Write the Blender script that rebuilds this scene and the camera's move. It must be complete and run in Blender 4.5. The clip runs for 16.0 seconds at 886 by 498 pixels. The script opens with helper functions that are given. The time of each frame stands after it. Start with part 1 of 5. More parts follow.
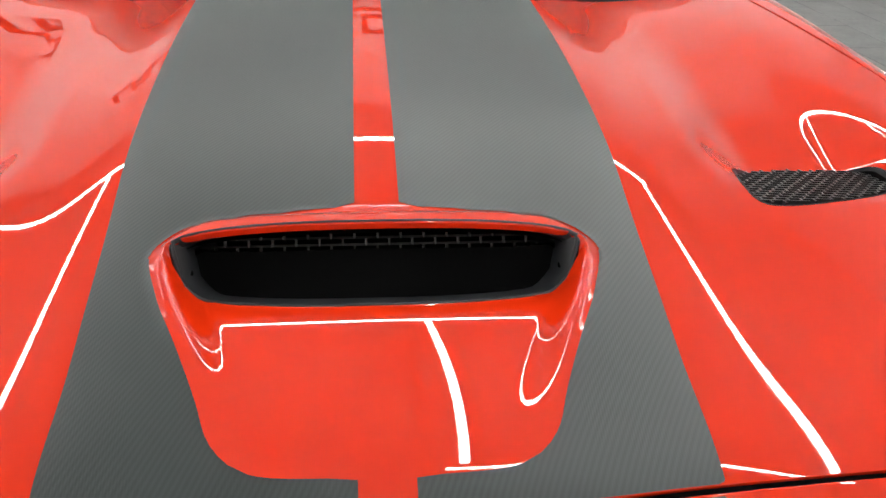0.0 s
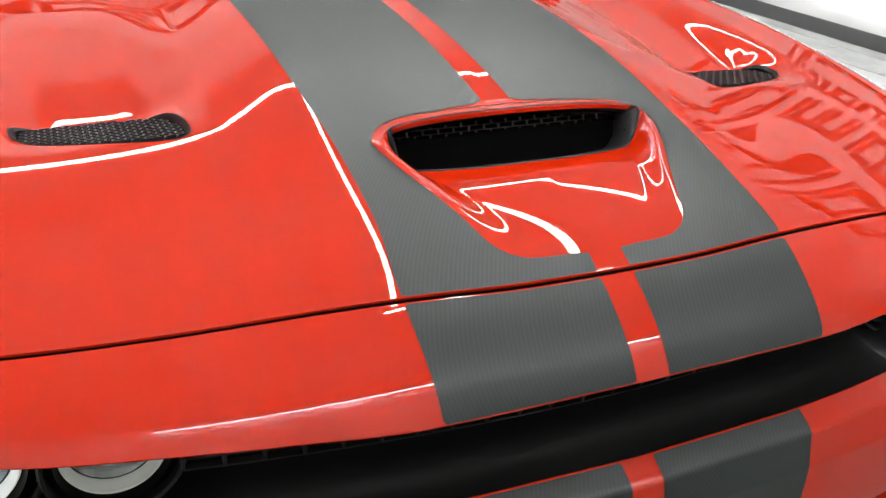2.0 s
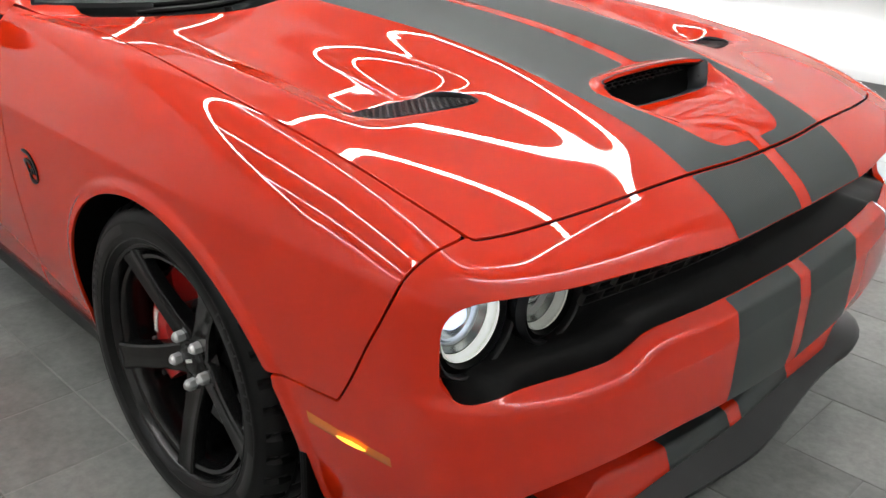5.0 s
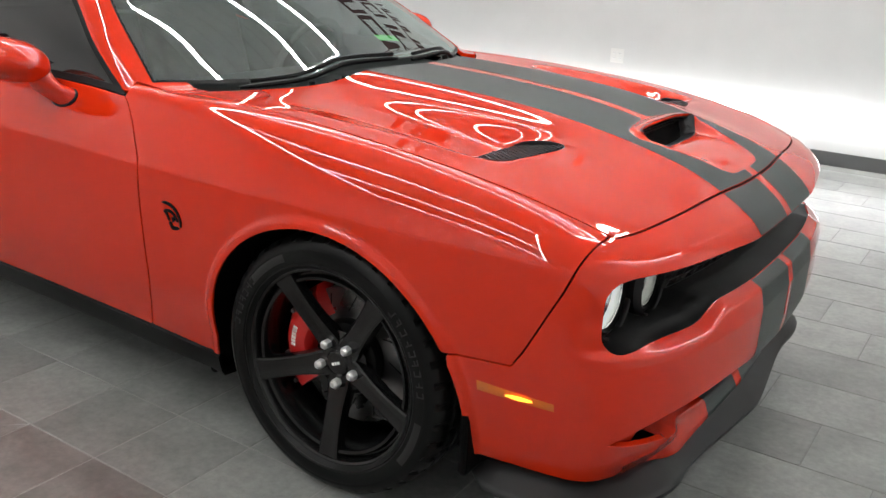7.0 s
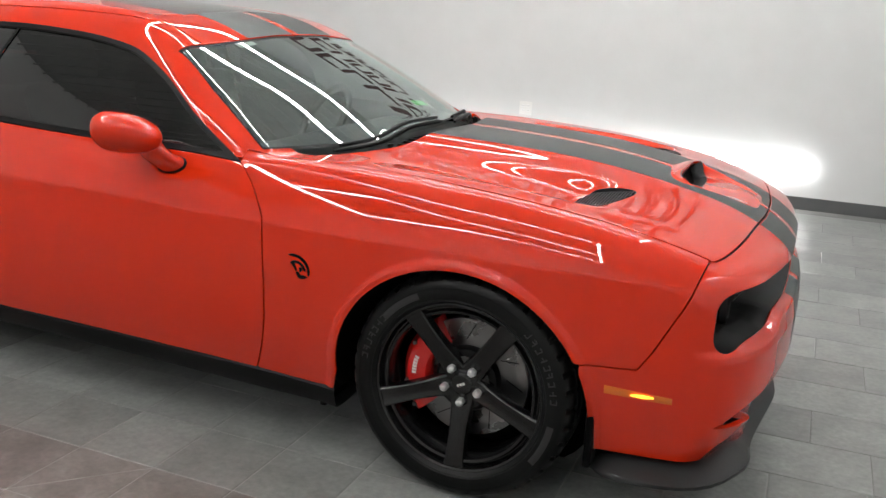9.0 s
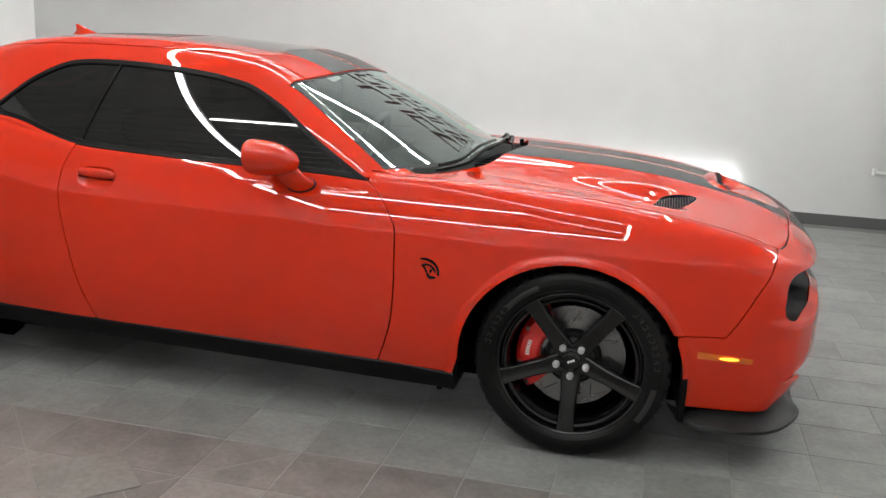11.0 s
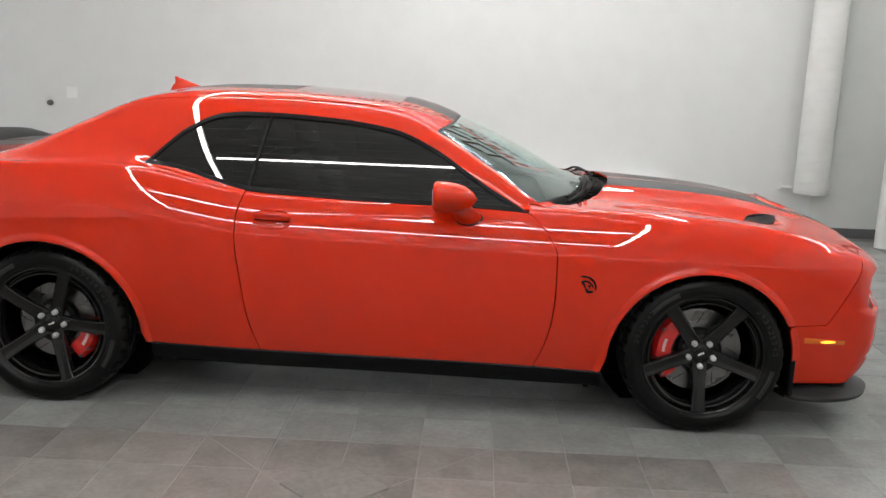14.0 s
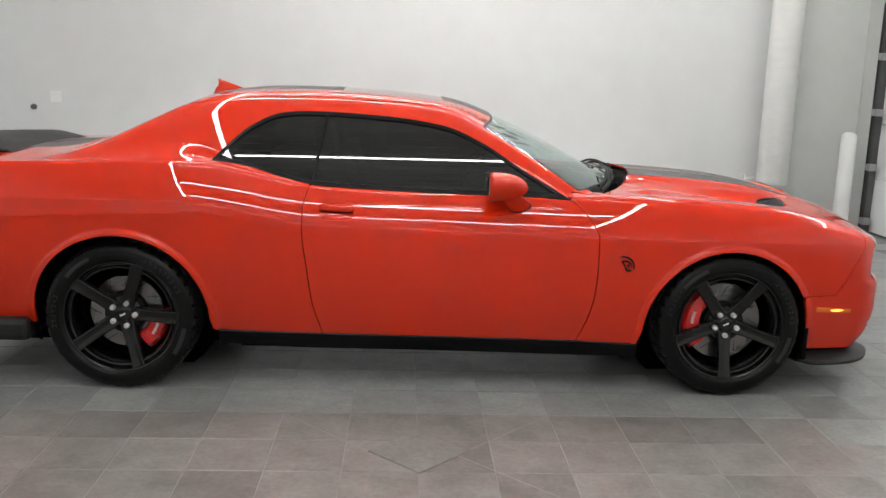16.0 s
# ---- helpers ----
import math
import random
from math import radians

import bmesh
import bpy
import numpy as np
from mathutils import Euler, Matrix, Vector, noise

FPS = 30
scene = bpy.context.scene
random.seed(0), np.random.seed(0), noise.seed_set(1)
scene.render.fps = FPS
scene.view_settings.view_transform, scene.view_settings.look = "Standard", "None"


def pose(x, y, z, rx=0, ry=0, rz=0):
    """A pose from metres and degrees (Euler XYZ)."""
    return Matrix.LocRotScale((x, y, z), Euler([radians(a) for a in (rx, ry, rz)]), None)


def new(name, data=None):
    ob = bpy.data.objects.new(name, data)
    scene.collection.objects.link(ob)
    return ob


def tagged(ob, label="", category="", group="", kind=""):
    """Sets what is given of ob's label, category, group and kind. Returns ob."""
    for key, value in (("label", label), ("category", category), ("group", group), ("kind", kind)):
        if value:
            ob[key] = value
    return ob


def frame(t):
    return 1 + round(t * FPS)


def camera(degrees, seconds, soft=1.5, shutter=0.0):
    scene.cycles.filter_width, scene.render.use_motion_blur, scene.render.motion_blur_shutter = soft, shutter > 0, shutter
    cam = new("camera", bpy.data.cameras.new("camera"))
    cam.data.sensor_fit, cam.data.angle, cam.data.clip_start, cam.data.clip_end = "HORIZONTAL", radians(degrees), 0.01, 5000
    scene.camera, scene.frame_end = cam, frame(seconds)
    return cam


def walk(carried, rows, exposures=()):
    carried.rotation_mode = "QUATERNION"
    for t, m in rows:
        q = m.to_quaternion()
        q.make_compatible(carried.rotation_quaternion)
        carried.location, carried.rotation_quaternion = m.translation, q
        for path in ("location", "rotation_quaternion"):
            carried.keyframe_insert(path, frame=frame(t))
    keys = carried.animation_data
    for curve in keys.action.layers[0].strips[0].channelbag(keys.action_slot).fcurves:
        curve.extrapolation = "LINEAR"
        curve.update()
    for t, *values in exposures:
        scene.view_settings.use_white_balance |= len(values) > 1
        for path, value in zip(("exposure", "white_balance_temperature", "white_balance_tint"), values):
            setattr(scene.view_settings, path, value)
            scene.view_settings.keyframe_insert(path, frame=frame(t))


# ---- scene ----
cam = camera(52.50, 16.0)
PATH = [
    (0.0, pose(1.3054, -0.0170, 1.3443, 63.337, -1.297, 84.850)),
    (0.5, pose(1.4055, -0.1262, 1.3646, 63.401, -2.213, 80.891)),
    (1.0, pose(1.5487, -0.2961, 1.3774, 63.844, -2.322, 76.106)),
    (1.5, pose(1.5746, -0.4602, 1.3690, 63.614, -2.515, 70.854)),
    (2.0, pose(1.5828, -0.6058, 1.3512, 63.600, -2.417, 66.510)),
    (2.5, pose(1.7014, -0.8409, 1.3819, 63.460, -2.355, 61.905)),
    (3.0, pose(1.7617, -1.0421, 1.3891, 63.478, -2.479, 57.887)),
    (3.5, pose(1.6923, -1.1762, 1.3444, 63.907, -1.688, 54.471)),
    (6.0, pose(1.4522, -2.0796, 1.3833, 68.899, -2.396, 38.734)),
    (6.5, pose(1.4014, -2.2652, 1.3965, 70.110, -2.255, 35.951)),
    (7.0, pose(1.3827, -2.5410, 1.4178, 71.235, -2.538, 33.704)),
    (7.5, pose(1.2889, -2.6851, 1.4492, 71.330, -2.642, 30.976)),
    (8.0, pose(1.1320, -2.8246, 1.4496, 72.142, -2.376, 28.498)),
    (8.5, pose(1.0049, -2.9973, 1.4619, 73.374, -2.443, 25.687)),
    (9.0, pose(0.8952, -3.2757, 1.4840, 74.716, -2.548, 22.938)),
    (11.5, pose(0.0440, -4.1661, 1.5197, 76.573, -2.451, 12.302)),
    (12.0, pose(-0.1744, -4.3055, 1.5545, 76.388, -2.261, 10.460)),
    (12.5, pose(-0.3892, -4.4861, 1.5734, 76.610, -2.201, 8.188)),
    (13.0, pose(-0.5976, -4.6624, 1.5934, 77.345, -2.180, 6.173)),
    (13.5, pose(-0.8147, -4.7223, 1.5810, 77.993, -2.109, 4.212)),
    (14.0, pose(-1.0506, -4.7782, 1.5796, 78.491, -2.100, 2.223)),
    (14.5, pose(-1.2431, -4.9475, 1.5991, 78.637, -2.020, 0.666)),
    (15.0, pose(-1.3927, -5.0926, 1.6073, 78.740, -1.959, -0.647)),
    (15.5, pose(-1.5053, -5.1143, 1.5755, 78.688, -1.755, -1.692)),
    (16.0, pose(-1.6154, -5.1271, 1.5616, 78.696, -1.637, -2.354)),
]
walk(cam, PATH)

# ---------------------------------------------------------------- light
world = bpy.data.worlds.new("showroom_world")
scene.world = world
world.use_nodes = True
world.node_tree.nodes["Background"].inputs[0].default_value = (0.5, 0.52, 0.55, 1)
world.node_tree.nodes["Background"].inputs[1].default_value = 0.05
scene.view_settings.exposure = 0.0


# ---------------------------------------------------------------- materials
class Mat:
    """A small builder round one Principled material."""

    def __init__(self, name, color=(0.5, 0.5, 0.5), rough=0.5, metal=0.0, **more):
        self.m = bpy.data.materials.new(name)
        self.m.use_nodes = True
        self.t = self.m.node_tree
        self.b = self.t.nodes["Principled BSDF"]
        self.b.inputs["Base Color"].default_value = (*color, 1)
        self.b.inputs["Roughness"].default_value = rough
        self.b.inputs["Metallic"].default_value = metal
        for k, v in more.items():
            self.b.inputs[k.replace("_", " ")].default_value = v

    def node(self, kind, **props):
        n = self.t.nodes.new(kind)
        for k, v in props.items():
            if k in n.inputs:
                n.inputs[k].default_value = v
            else:
                setattr(n, k, v)
        return n

    def link(self, a, b):
        self.t.links.new(a, b)

    def coords(self, scale=(1, 1, 1), rot=(0, 0, 0)):
        g = self.node("ShaderNodeTexCoord")
        p = self.node("ShaderNodeMapping")
        p.inputs["Scale"].default_value = scale
        p.inputs["Rotation"].default_value = rot
        self.link(g.outputs["Object"], p.inputs["Vector"])
        return p.outputs["Vector"]

    def noise(self, vec, scale, detail=4, rough=0.55):
        n = self.node("ShaderNodeTexNoise")
        n.inputs["Scale"].default_value = scale
        n.inputs["Detail"].default_value = detail
        n.inputs["Roughness"].default_value = rough
        self.link(vec, n.inputs["Vector"])
        return n.outputs["Fac"]

    def ramp(self, fac, stops):
        r = self.node("ShaderNodeValToRGB")
        while len(r.color_ramp.elements) < len(stops):
            r.color_ramp.elements.new(0.5)
        for e, (p, c) in zip(r.color_ramp.elements, stops):
            e.position, e.color = p, (*c, 1) if len(c) == 3 else c
        self.link(fac, r.inputs["Fac"])
        return r.outputs["Color"]

    def span(self, fac, lo, hi):
        r = self.node("ShaderNodeMapRange")
        r.inputs["To Min"].default_value = lo
        r.inputs["To Max"].default_value = hi
        self.link(fac, r.inputs["Value"])
        return r.outputs["Result"]

    def bump(self, height, strength, dist, prev=None):
        n = self.node("ShaderNodeBump")
        n.inputs["Strength"].default_value = strength
        n.inputs["Distance"].default_value = dist
        self.link(height, n.inputs["Height"])
        if prev:
            self.link(prev, n.inputs["Normal"])
        self.link(n.outputs["Normal"], self.b.inputs["Normal"])
        return n.outputs["Normal"]


def paint_red():
    a = Mat("red_paint", (0.62, 0.023, 0.0038), 0.5, Coat_Weight=1.0, Coat_Roughness=0.012, Coat_IOR=1.55, Specular_IOR_Level=0.0)
    v = a.coords()
    a.link(a.ramp(a.noise(v, 3.0), [(0.3, (0.58, 0.022, 0.0030)), (0.7, (0.605, 0.024, 0.0034))]), a.b.inputs["Base Color"])
    a.link(a.span(a.noise(v, 1.3, 3), 0.008, 0.02), a.b.inputs["Coat Roughness"])
    return a.m


def carbon_film():
    a = Mat("carbon_film", (0.03, 0.035, 0.034), 0.37, Specular_IOR_Level=0.5)
    v = a.coords()
    w = a.node("ShaderNodeTexWave", wave_type="BANDS", bands_direction="DIAGONAL", wave_profile="SIN")
    w.inputs["Scale"].default_value = 105
    w.inputs["Distortion"].default_value = 0.0
    a.link(v, w.inputs["Vector"])
    w2 = a.node("ShaderNodeTexWave", wave_type="BANDS", bands_direction="Y", wave_profile="SIN")
    w2.inputs["Scale"].default_value = 130
    a.link(v, w2.inputs["Vector"])
    mul = a.node("ShaderNodeMath", operation="MULTIPLY_ADD")
    a.link(w2.outputs["Fac"], mul.inputs[0])
    mul.inputs[1].default_value = 0.35
    a.link(w.outputs["Fac"], mul.inputs[2])
    a.bump(mul.outputs[0], 0.15, 0.0005)
    a.link(a.ramp(w.outputs["Fac"], [(0.0, (0.020, 0.0265, 0.0258)), (1.0, (0.029, 0.0365, 0.0355))]), a.b.inputs["Base Color"])
    return a.m


def plain(name, color, rough=0.5, metal=0.0, vary=0.12, grain=220.0, relief=0.05, **more):
    """A surface with slight large mottling and fine grain."""
    a = Mat(name, color, rough, metal, **more)
    v = a.coords()
    lo = tuple(c * (1 - vary) for c in color)
    hi = tuple(min(1, c * (1 + vary)) for c in color)
    a.link(a.ramp(a.noise(v, 4.0), [(0.3, lo), (0.7, hi)]), a.b.inputs["Base Color"])
    a.link(a.span(a.noise(v, 9.0, 5), max(0.02, rough - 0.06), min(1, rough + 0.06)), a.b.inputs["Roughness"])
    if relief:
        a.bump(a.noise(v, grain, 2), relief, 0.001)
    return a.m


def glass(name, tint, rough=0.0, gloss=(1, 1, 1), ior=1.5):
    m = bpy.data.materials.new(name)
    m.use_nodes = True
    t = m.node_tree
    t.nodes.clear()
    out = t.nodes.new("ShaderNodeOutputMaterial")
    tr = t.nodes.new("ShaderNodeBsdfTransparent")
    tr.inputs[0].default_value = (*tint, 1)
    gl = t.nodes.new("ShaderNodeBsdfGlossy")
    gl.inputs["Roughness"].default_value = rough
    gl.inputs["Color"].default_value = (*gloss, 1)
    lw = t.nodes.new("ShaderNodeLayerWeight")
    lw.inputs["Blend"].default_value = 0.5
    pw = t.nodes.new("ShaderNodeMath")
    pw.operation = "POWER"
    pw.inputs[1].default_value = 4.6
    t.links.new(lw.outputs["Facing"], pw.inputs[0])
    f0 = ((ior - 1) / (ior + 1)) ** 2
    fr = t.nodes.new("ShaderNodeMath")
    fr.operation = "MULTIPLY_ADD"
    fr.inputs[1].default_value = 1 - f0
    fr.inputs[2].default_value = f0
    t.links.new(pw.outputs[0], fr.inputs[0])
    mx = t.nodes.new("ShaderNodeMixShader")
    t.links.new(fr.outputs[0], mx.inputs[0])
    t.links.new(tr.outputs[0], mx.inputs[1])
    t.links.new(gl.outputs[0], mx.inputs[2])
    t.links.new(mx.outputs[0], out.inputs[0])
    return m


def lamp(name, color, strength):
    a = Mat(name, color, 0.4)
    a.b.inputs["Emission Color"].default_value = (*color, 1)
    a.b.inputs["Emission Strength"].default_value = strength
    return a.m


def tile_mat(name, lo, hi, rough):
    a = Mat(name, lo, rough, Specular_IOR_Level=0.36)
    v = a.coords()
    info = a.node("ShaderNodeObjectInfo")
    off = a.node("ShaderNodeVectorMath", operation="MULTIPLY_ADD")
    comb = a.node("ShaderNodeCombineXYZ")
    for k in range(3):
        a.link(info.outputs["Random"], comb.inputs[k])
    a.link(comb.outputs[0], off.inputs[0])
    off.inputs[1].default_value = (37, 53, 0)
    a.link(v, off.inputs[2])
    vec = off.outputs[0]
    coarse = a.ramp(a.noise(vec, 6.0, 4, 0.5), [(0.25, lo), (0.75, hi)])
    fine = a.ramp(a.noise(vec, 38.0, 6, 0.7), [(0.32, (0.82, 0.83, 0.83)), (0.68, (1.16, 1.15, 1.14))])
    grain = a.node("ShaderNodeMix", data_type="RGBA", blend_type="MULTIPLY")
    grain.inputs["Factor"].default_value = 1
    a.link(coarse, grain.inputs["A"])
    a.link(fine, grain.inputs["B"])
    base = grain.outputs["Result"]
    rnd = a.node("ShaderNodeMapRange")
    rnd.inputs["To Min"].default_value = 0.84
    rnd.inputs["To Max"].default_value = 1.12
    a.link(info.outputs["Random"], rnd.inputs["Value"])
    mix = a.node("ShaderNodeMix", data_type="RGBA", blend_type="MULTIPLY")
    mix.inputs["Factor"].default_value = 1
    a.link(base, mix.inputs["A"])
    a.link(rnd.outputs["Result"], mix.inputs["B"])
    a.link(mix.outputs["Result"], a.b.inputs["Base Color"])
    a.link(a.span(a.noise(vec, 7.0, 2), rough - 0.01, rough + 0.06), a.b.inputs["Roughness"])
    return a.m


RED = paint_red()
CARBON = carbon_film()
BLACK_TRIM = plain("black_trim", (0.003, 0.003, 0.0032), 0.36, relief=0.06, Specular_IOR_Level=0.14)
BLACK_PLASTIC = plain("black_plastic", (0.0035, 0.0035, 0.0036), 0.34, vary=0.2, relief=0.06, Specular_IOR_Level=0.06)
SPLITTER_MAT = plain("satin_plastic", (0.013, 0.0135, 0.0142), 0.45, vary=0.15, relief=0.1, Specular_IOR_Level=0.33)
INNER = plain("inner_black", (0.002, 0.002, 0.002), 0.9, relief=0, Specular_IOR_Level=0.05)
WHEEL_BLACK = plain("wheel_black", (0.0045, 0.0046, 0.0048), 0.205, vary=0.1, relief=0.03, Specular_IOR_Level=0.42)
RUBBER = plain("tyre_rubber", (0.0045, 0.0047, 0.0048), 0.345, vary=0.35, grain=300, relief=0.10, Specular_IOR_Level=0.17)
SIDE_PRINT = plain("sidewall_print", (0.014, 0.014, 0.0145), 0.55)
MESH_GREY = plain("mesh_plastic", (0.030, 0.029, 0.027), 0.4, relief=0, Specular_IOR_Level=0.5)
VENT_BLACK = plain("vent_plastic", (0.013, 0.013, 0.0135), 0.4, relief=0.05, Specular_IOR_Level=0.5)
DUCT_GREY = plain("duct_plastic", (0.022, 0.023, 0.025), 0.42, vary=0.12, relief=0.08, Specular_IOR_Level=0.4)
DISC = plain("disc_steel", (0.20, 0.20, 0.20), 0.28, 1.0, vary=0.1, grain=500)
CALIPER = plain("caliper_red", (0.55, 0.012, 0.010), 0.3, relief=0.05, Coat_Weight=0.6)
CALIPER_MARK = plain("caliper_mark", (0.75, 0.70, 0.68), 0.5)
CHROME = plain("chrome", (0.75, 0.75, 0.77), 0.14, 1.0, relief=0)
LUG_STEEL = plain("lug_steel", (0.62, 0.62, 0.62), 0.42, 0.6, relief=0)
SILVER = plain("silver_ring", (0.82, 0.83, 0.80), 0.3, 0.25, relief=0)
AMBER = plain("amber_lens", (0.66, 0.14, 0.006), 0.12, relief=0, Coat_Weight=1.0)
AMBER_LIT = lamp("amber_bulb", (1.0, 0.40, 0.03), 3.2)
HEAD_LIT = lamp("headlight_lens_lit", (0.70, 0.80, 1.0), 1.1)
HALO_LIT = lamp("halo_lit", (0.92, 0.93, 0.84), 0.42)
HEAD_DIM = plain("headlight_bowl", (0.60, 0.62, 0.60), 0.16, 0.85, relief=0)
LAMP_GLASS = glass("lamp_glass", (0.97, 0.98, 1.0))
SCREEN_GLASS = glass("windscreen_glass", (0.68, 0.78, 0.755), gloss=(0.90, 1.0, 0.97), ior=2.6)
DARK_GLASS = glass("tinted_glass", (0.022, 0.024, 0.025), ior=1.62)
ROOF_GLASS = glass("sunroof_glass", (0.06, 0.065, 0.065))
LEATHER = plain("black_leather", (0.008, 0.008, 0.0085), 0.55, relief=0.2, Specular_IOR_Level=0.2)
# one white paint in two tones: extra brightness is put into the side walls
WALL_BRIGHT = plain("white_wall_brightened", (0.87, 0.87, 0.865), 0.5, vary=0.02, grain=40, relief=0.05)
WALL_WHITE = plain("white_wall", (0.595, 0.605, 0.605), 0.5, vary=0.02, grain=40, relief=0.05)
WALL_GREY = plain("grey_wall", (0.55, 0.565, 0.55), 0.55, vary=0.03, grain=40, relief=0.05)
CEILING_MAT = plain("grey_ceiling", (0.55, 0.56, 0.55), 0.6, vary=0.1)
BASEBOARD_MAT = plain("baseboard_vinyl", (0.085, 0.088, 0.09), 0.5, vary=0.1)
PVC = plain("pipe_jacket", (0.70, 0.705, 0.69), 0.42, vary=0.05, grain=30, relief=0.2)
DOOR_WHITE = plain("door_panel", (0.74, 0.75, 0.75), 0.4, vary=0.03)
STEEL_DARK = plain("dark_steel", (0.10, 0.10, 0.10), 0.45, 0.7)
GALV = plain("galvanised", (0.42, 0.43, 0.43), 0.4, 0.8)
SIGN_DARK = plain("sign_dark", (0.05, 0.012, 0.012), 0.5, relief=0)
# faint added glow that keeps the unlit inner rings pale
HALO_UNLIT_GLOW = lamp("halo_unlit_glow", (0.80, 0.82, 0.74), 0.12)
LED = lamp("led_tube", (1.0, 0.995, 0.972), 43.0)
LED_WALL = lamp("led_wall_tube", (1.0, 1.0, 1.0), 22.0)
PALE_GROUT = plain("pale_grout", (0.29, 0.285, 0.275), 0.8, vary=0.15, grain=120)
GROUT = plain("grout", (0.20, 0.20, 0.195), 0.8, vary=0.15, grain=120)
TILE_GREY = tile_mat("tile_grey", (0.185, 0.193, 0.187), (0.285, 0.291, 0.283), 0.30)
TILE_WARM = tile_mat("tile_warm", (0.150, 0.140, 0.134), (0.250, 0.236, 0.226), 0.30)
TILE_PLATE = tile_mat("tile_inlay", (0.20, 0.195, 0.185), (0.27, 0.265, 0.25), 0.4)
STICKER = plain("sticker_white", (0.62, 0.66, 0.60), 0.5)
GREEN = plain("green_tag", (0.03, 0.55, 0.05), 0.5, relief=0)


# ---------------------------------------------------------------- mesh helpers
def mesh_object(name, verts, faces, mat, parent=None, normals=None, smooth=True):
    me = bpy.data.meshes.new(name)
    me.from_pydata([tuple(v) for v in verts], [], [tuple(f) for f in faces])
    me.materials.append(mat)
    me.polygons.foreach_set("use_smooth", [smooth] * len(me.polygons))
    me.update()
    if normals is not None:
        me.normals_split_custom_set_from_vertices([tuple(n) for n in normals])
    ob = new(name, me)
    if parent:
        ob.parent = parent
    return ob


def part(name, bm, mat, parent=None, label="", smooth=False, angle=40):
    """Links a bmesh as one mesh object under a thing or a part."""
    me = bpy.data.meshes.new(name)
    bmesh.ops.recalc_face_normals(bm, faces=bm.faces[:])
    if smooth:
        for f in bm.faces:
            f.smooth = True
        lim = radians(angle)
        for e in bm.edges:
            e.smooth = len(e.link_faces) == 2 and e.calc_face_angle(0) < lim
    bm.to_mesh(me)
    bm.free()
    me.materials.append(mat)
    ob = new(name, me)
    if parent:
        ob.parent = parent
    if label:
        tagged(ob, label)
    return ob


def empty(name, label, category, group="", kind=""):
    return tagged(new(name), label, category, group, kind)


def add_box(bm, lo, hi, bevel=0.0, m=None, seg=2):
    c = [(a + b) / 2 for a, b in zip(lo, hi)]
    d = [abs(b - a) for a, b in zip(lo, hi)]
    r = bmesh.ops.create_cube(bm, size=1, matrix=Matrix.Translation(c) @ Matrix.Diagonal((*d, 1)))
    vs = r["verts"]
    if bevel:
        es = list({e for v in vs for e in v.link_edges})
        b = bmesh.ops.bevel(bm, geom=es, offset=bevel, segments=seg, affect="EDGES", profile=0.6)
        vs = list({v for f in b["faces"] for v in f.verts} | {v for v in vs if v.is_valid})
    if m is not None:
        bmesh.ops.transform(bm, matrix=m, verts=[v for v in vs if v.is_valid])
    return vs


def add_cyl(bm, p, q, r, r2=None, seg=24, caps=True):
    p, q = Vector(p), Vector(q)
    d = q - p
    m = Matrix.Translation((p + q) / 2) @ d.to_track_quat("Z", "Y").to_matrix().to_4x4()
    return bmesh.ops.create_cone(bm, cap_ends=caps, segments=seg, radius1=r, radius2=r if r2 is None else r2, depth=d.length, matrix=m)["verts"]


def loft(rings, closed_ring=True, cap=False):
    """Verts and quads through rings of equal length."""
    n = len(rings[0])
    vs = [p for r in rings for p in r]
    fs = []
    for i in range(len(rings) - 1):
        for j in range(n if closed_ring else n - 1):
            k = (j + 1) % n
            fs.append((i * n + j, i * n + k, (i + 1) * n + k, (i + 1) * n + j))
    if cap:
        fs.append(tuple(range(n))[::-1])
        fs.append(tuple((len(rings) - 1) * n + j for j in range(n)))
    return vs, fs


def bm_from(vs, fs):
    bm = bmesh.new()
    vv = [bm.verts.new(v) for v in vs]
    for f in fs:
        try:
            bm.faces.new([vv[i] for i in f])
        except ValueError:
            pass
    return bm


def tube(points, r, seg=10, taper=None):
    pts = [Vector(p) for p in points]
    rings = []
    for i, p in enumerate(pts):
        d = (pts[min(i + 1, len(pts) - 1)] - pts[max(i - 1, 0)]).normalized()
        q = d.to_track_quat("Z", "Y")
        rr = r if taper is None else r * taper[i]
        rings.append([p + q @ Vector((rr * math.cos(a), rr * math.sin(a), 0)) for a in np.linspace(0, 2 * math.pi, seg, endpoint=False)])
    return bm_from(*loft(rings, cap=True))


def lathe(profile, seg, axis="y", arc=2 * math.pi):
    """Turns (radius, along) pairs round an axis through the origin."""
    rings = []
    for a in np.linspace(0, arc, seg, endpoint=False):
        c, s = math.cos(a), math.sin(a)
        rings.append([(r * c, h, r * s) if axis == "y" else ((h, r * c, r * s) if axis == "x" else (r * c, r * s, h)) for r, h in profile])
    n = len(profile)
    vs = [p for r in rings for p in r]
    fs = []
    for i in range(seg):
        k = (i + 1) % seg
        for j in range(n - 1):
            fs.append((i * n + j, i * n + j + 1, k * n + j + 1, k * n + j))
    return bm_from(vs, fs)


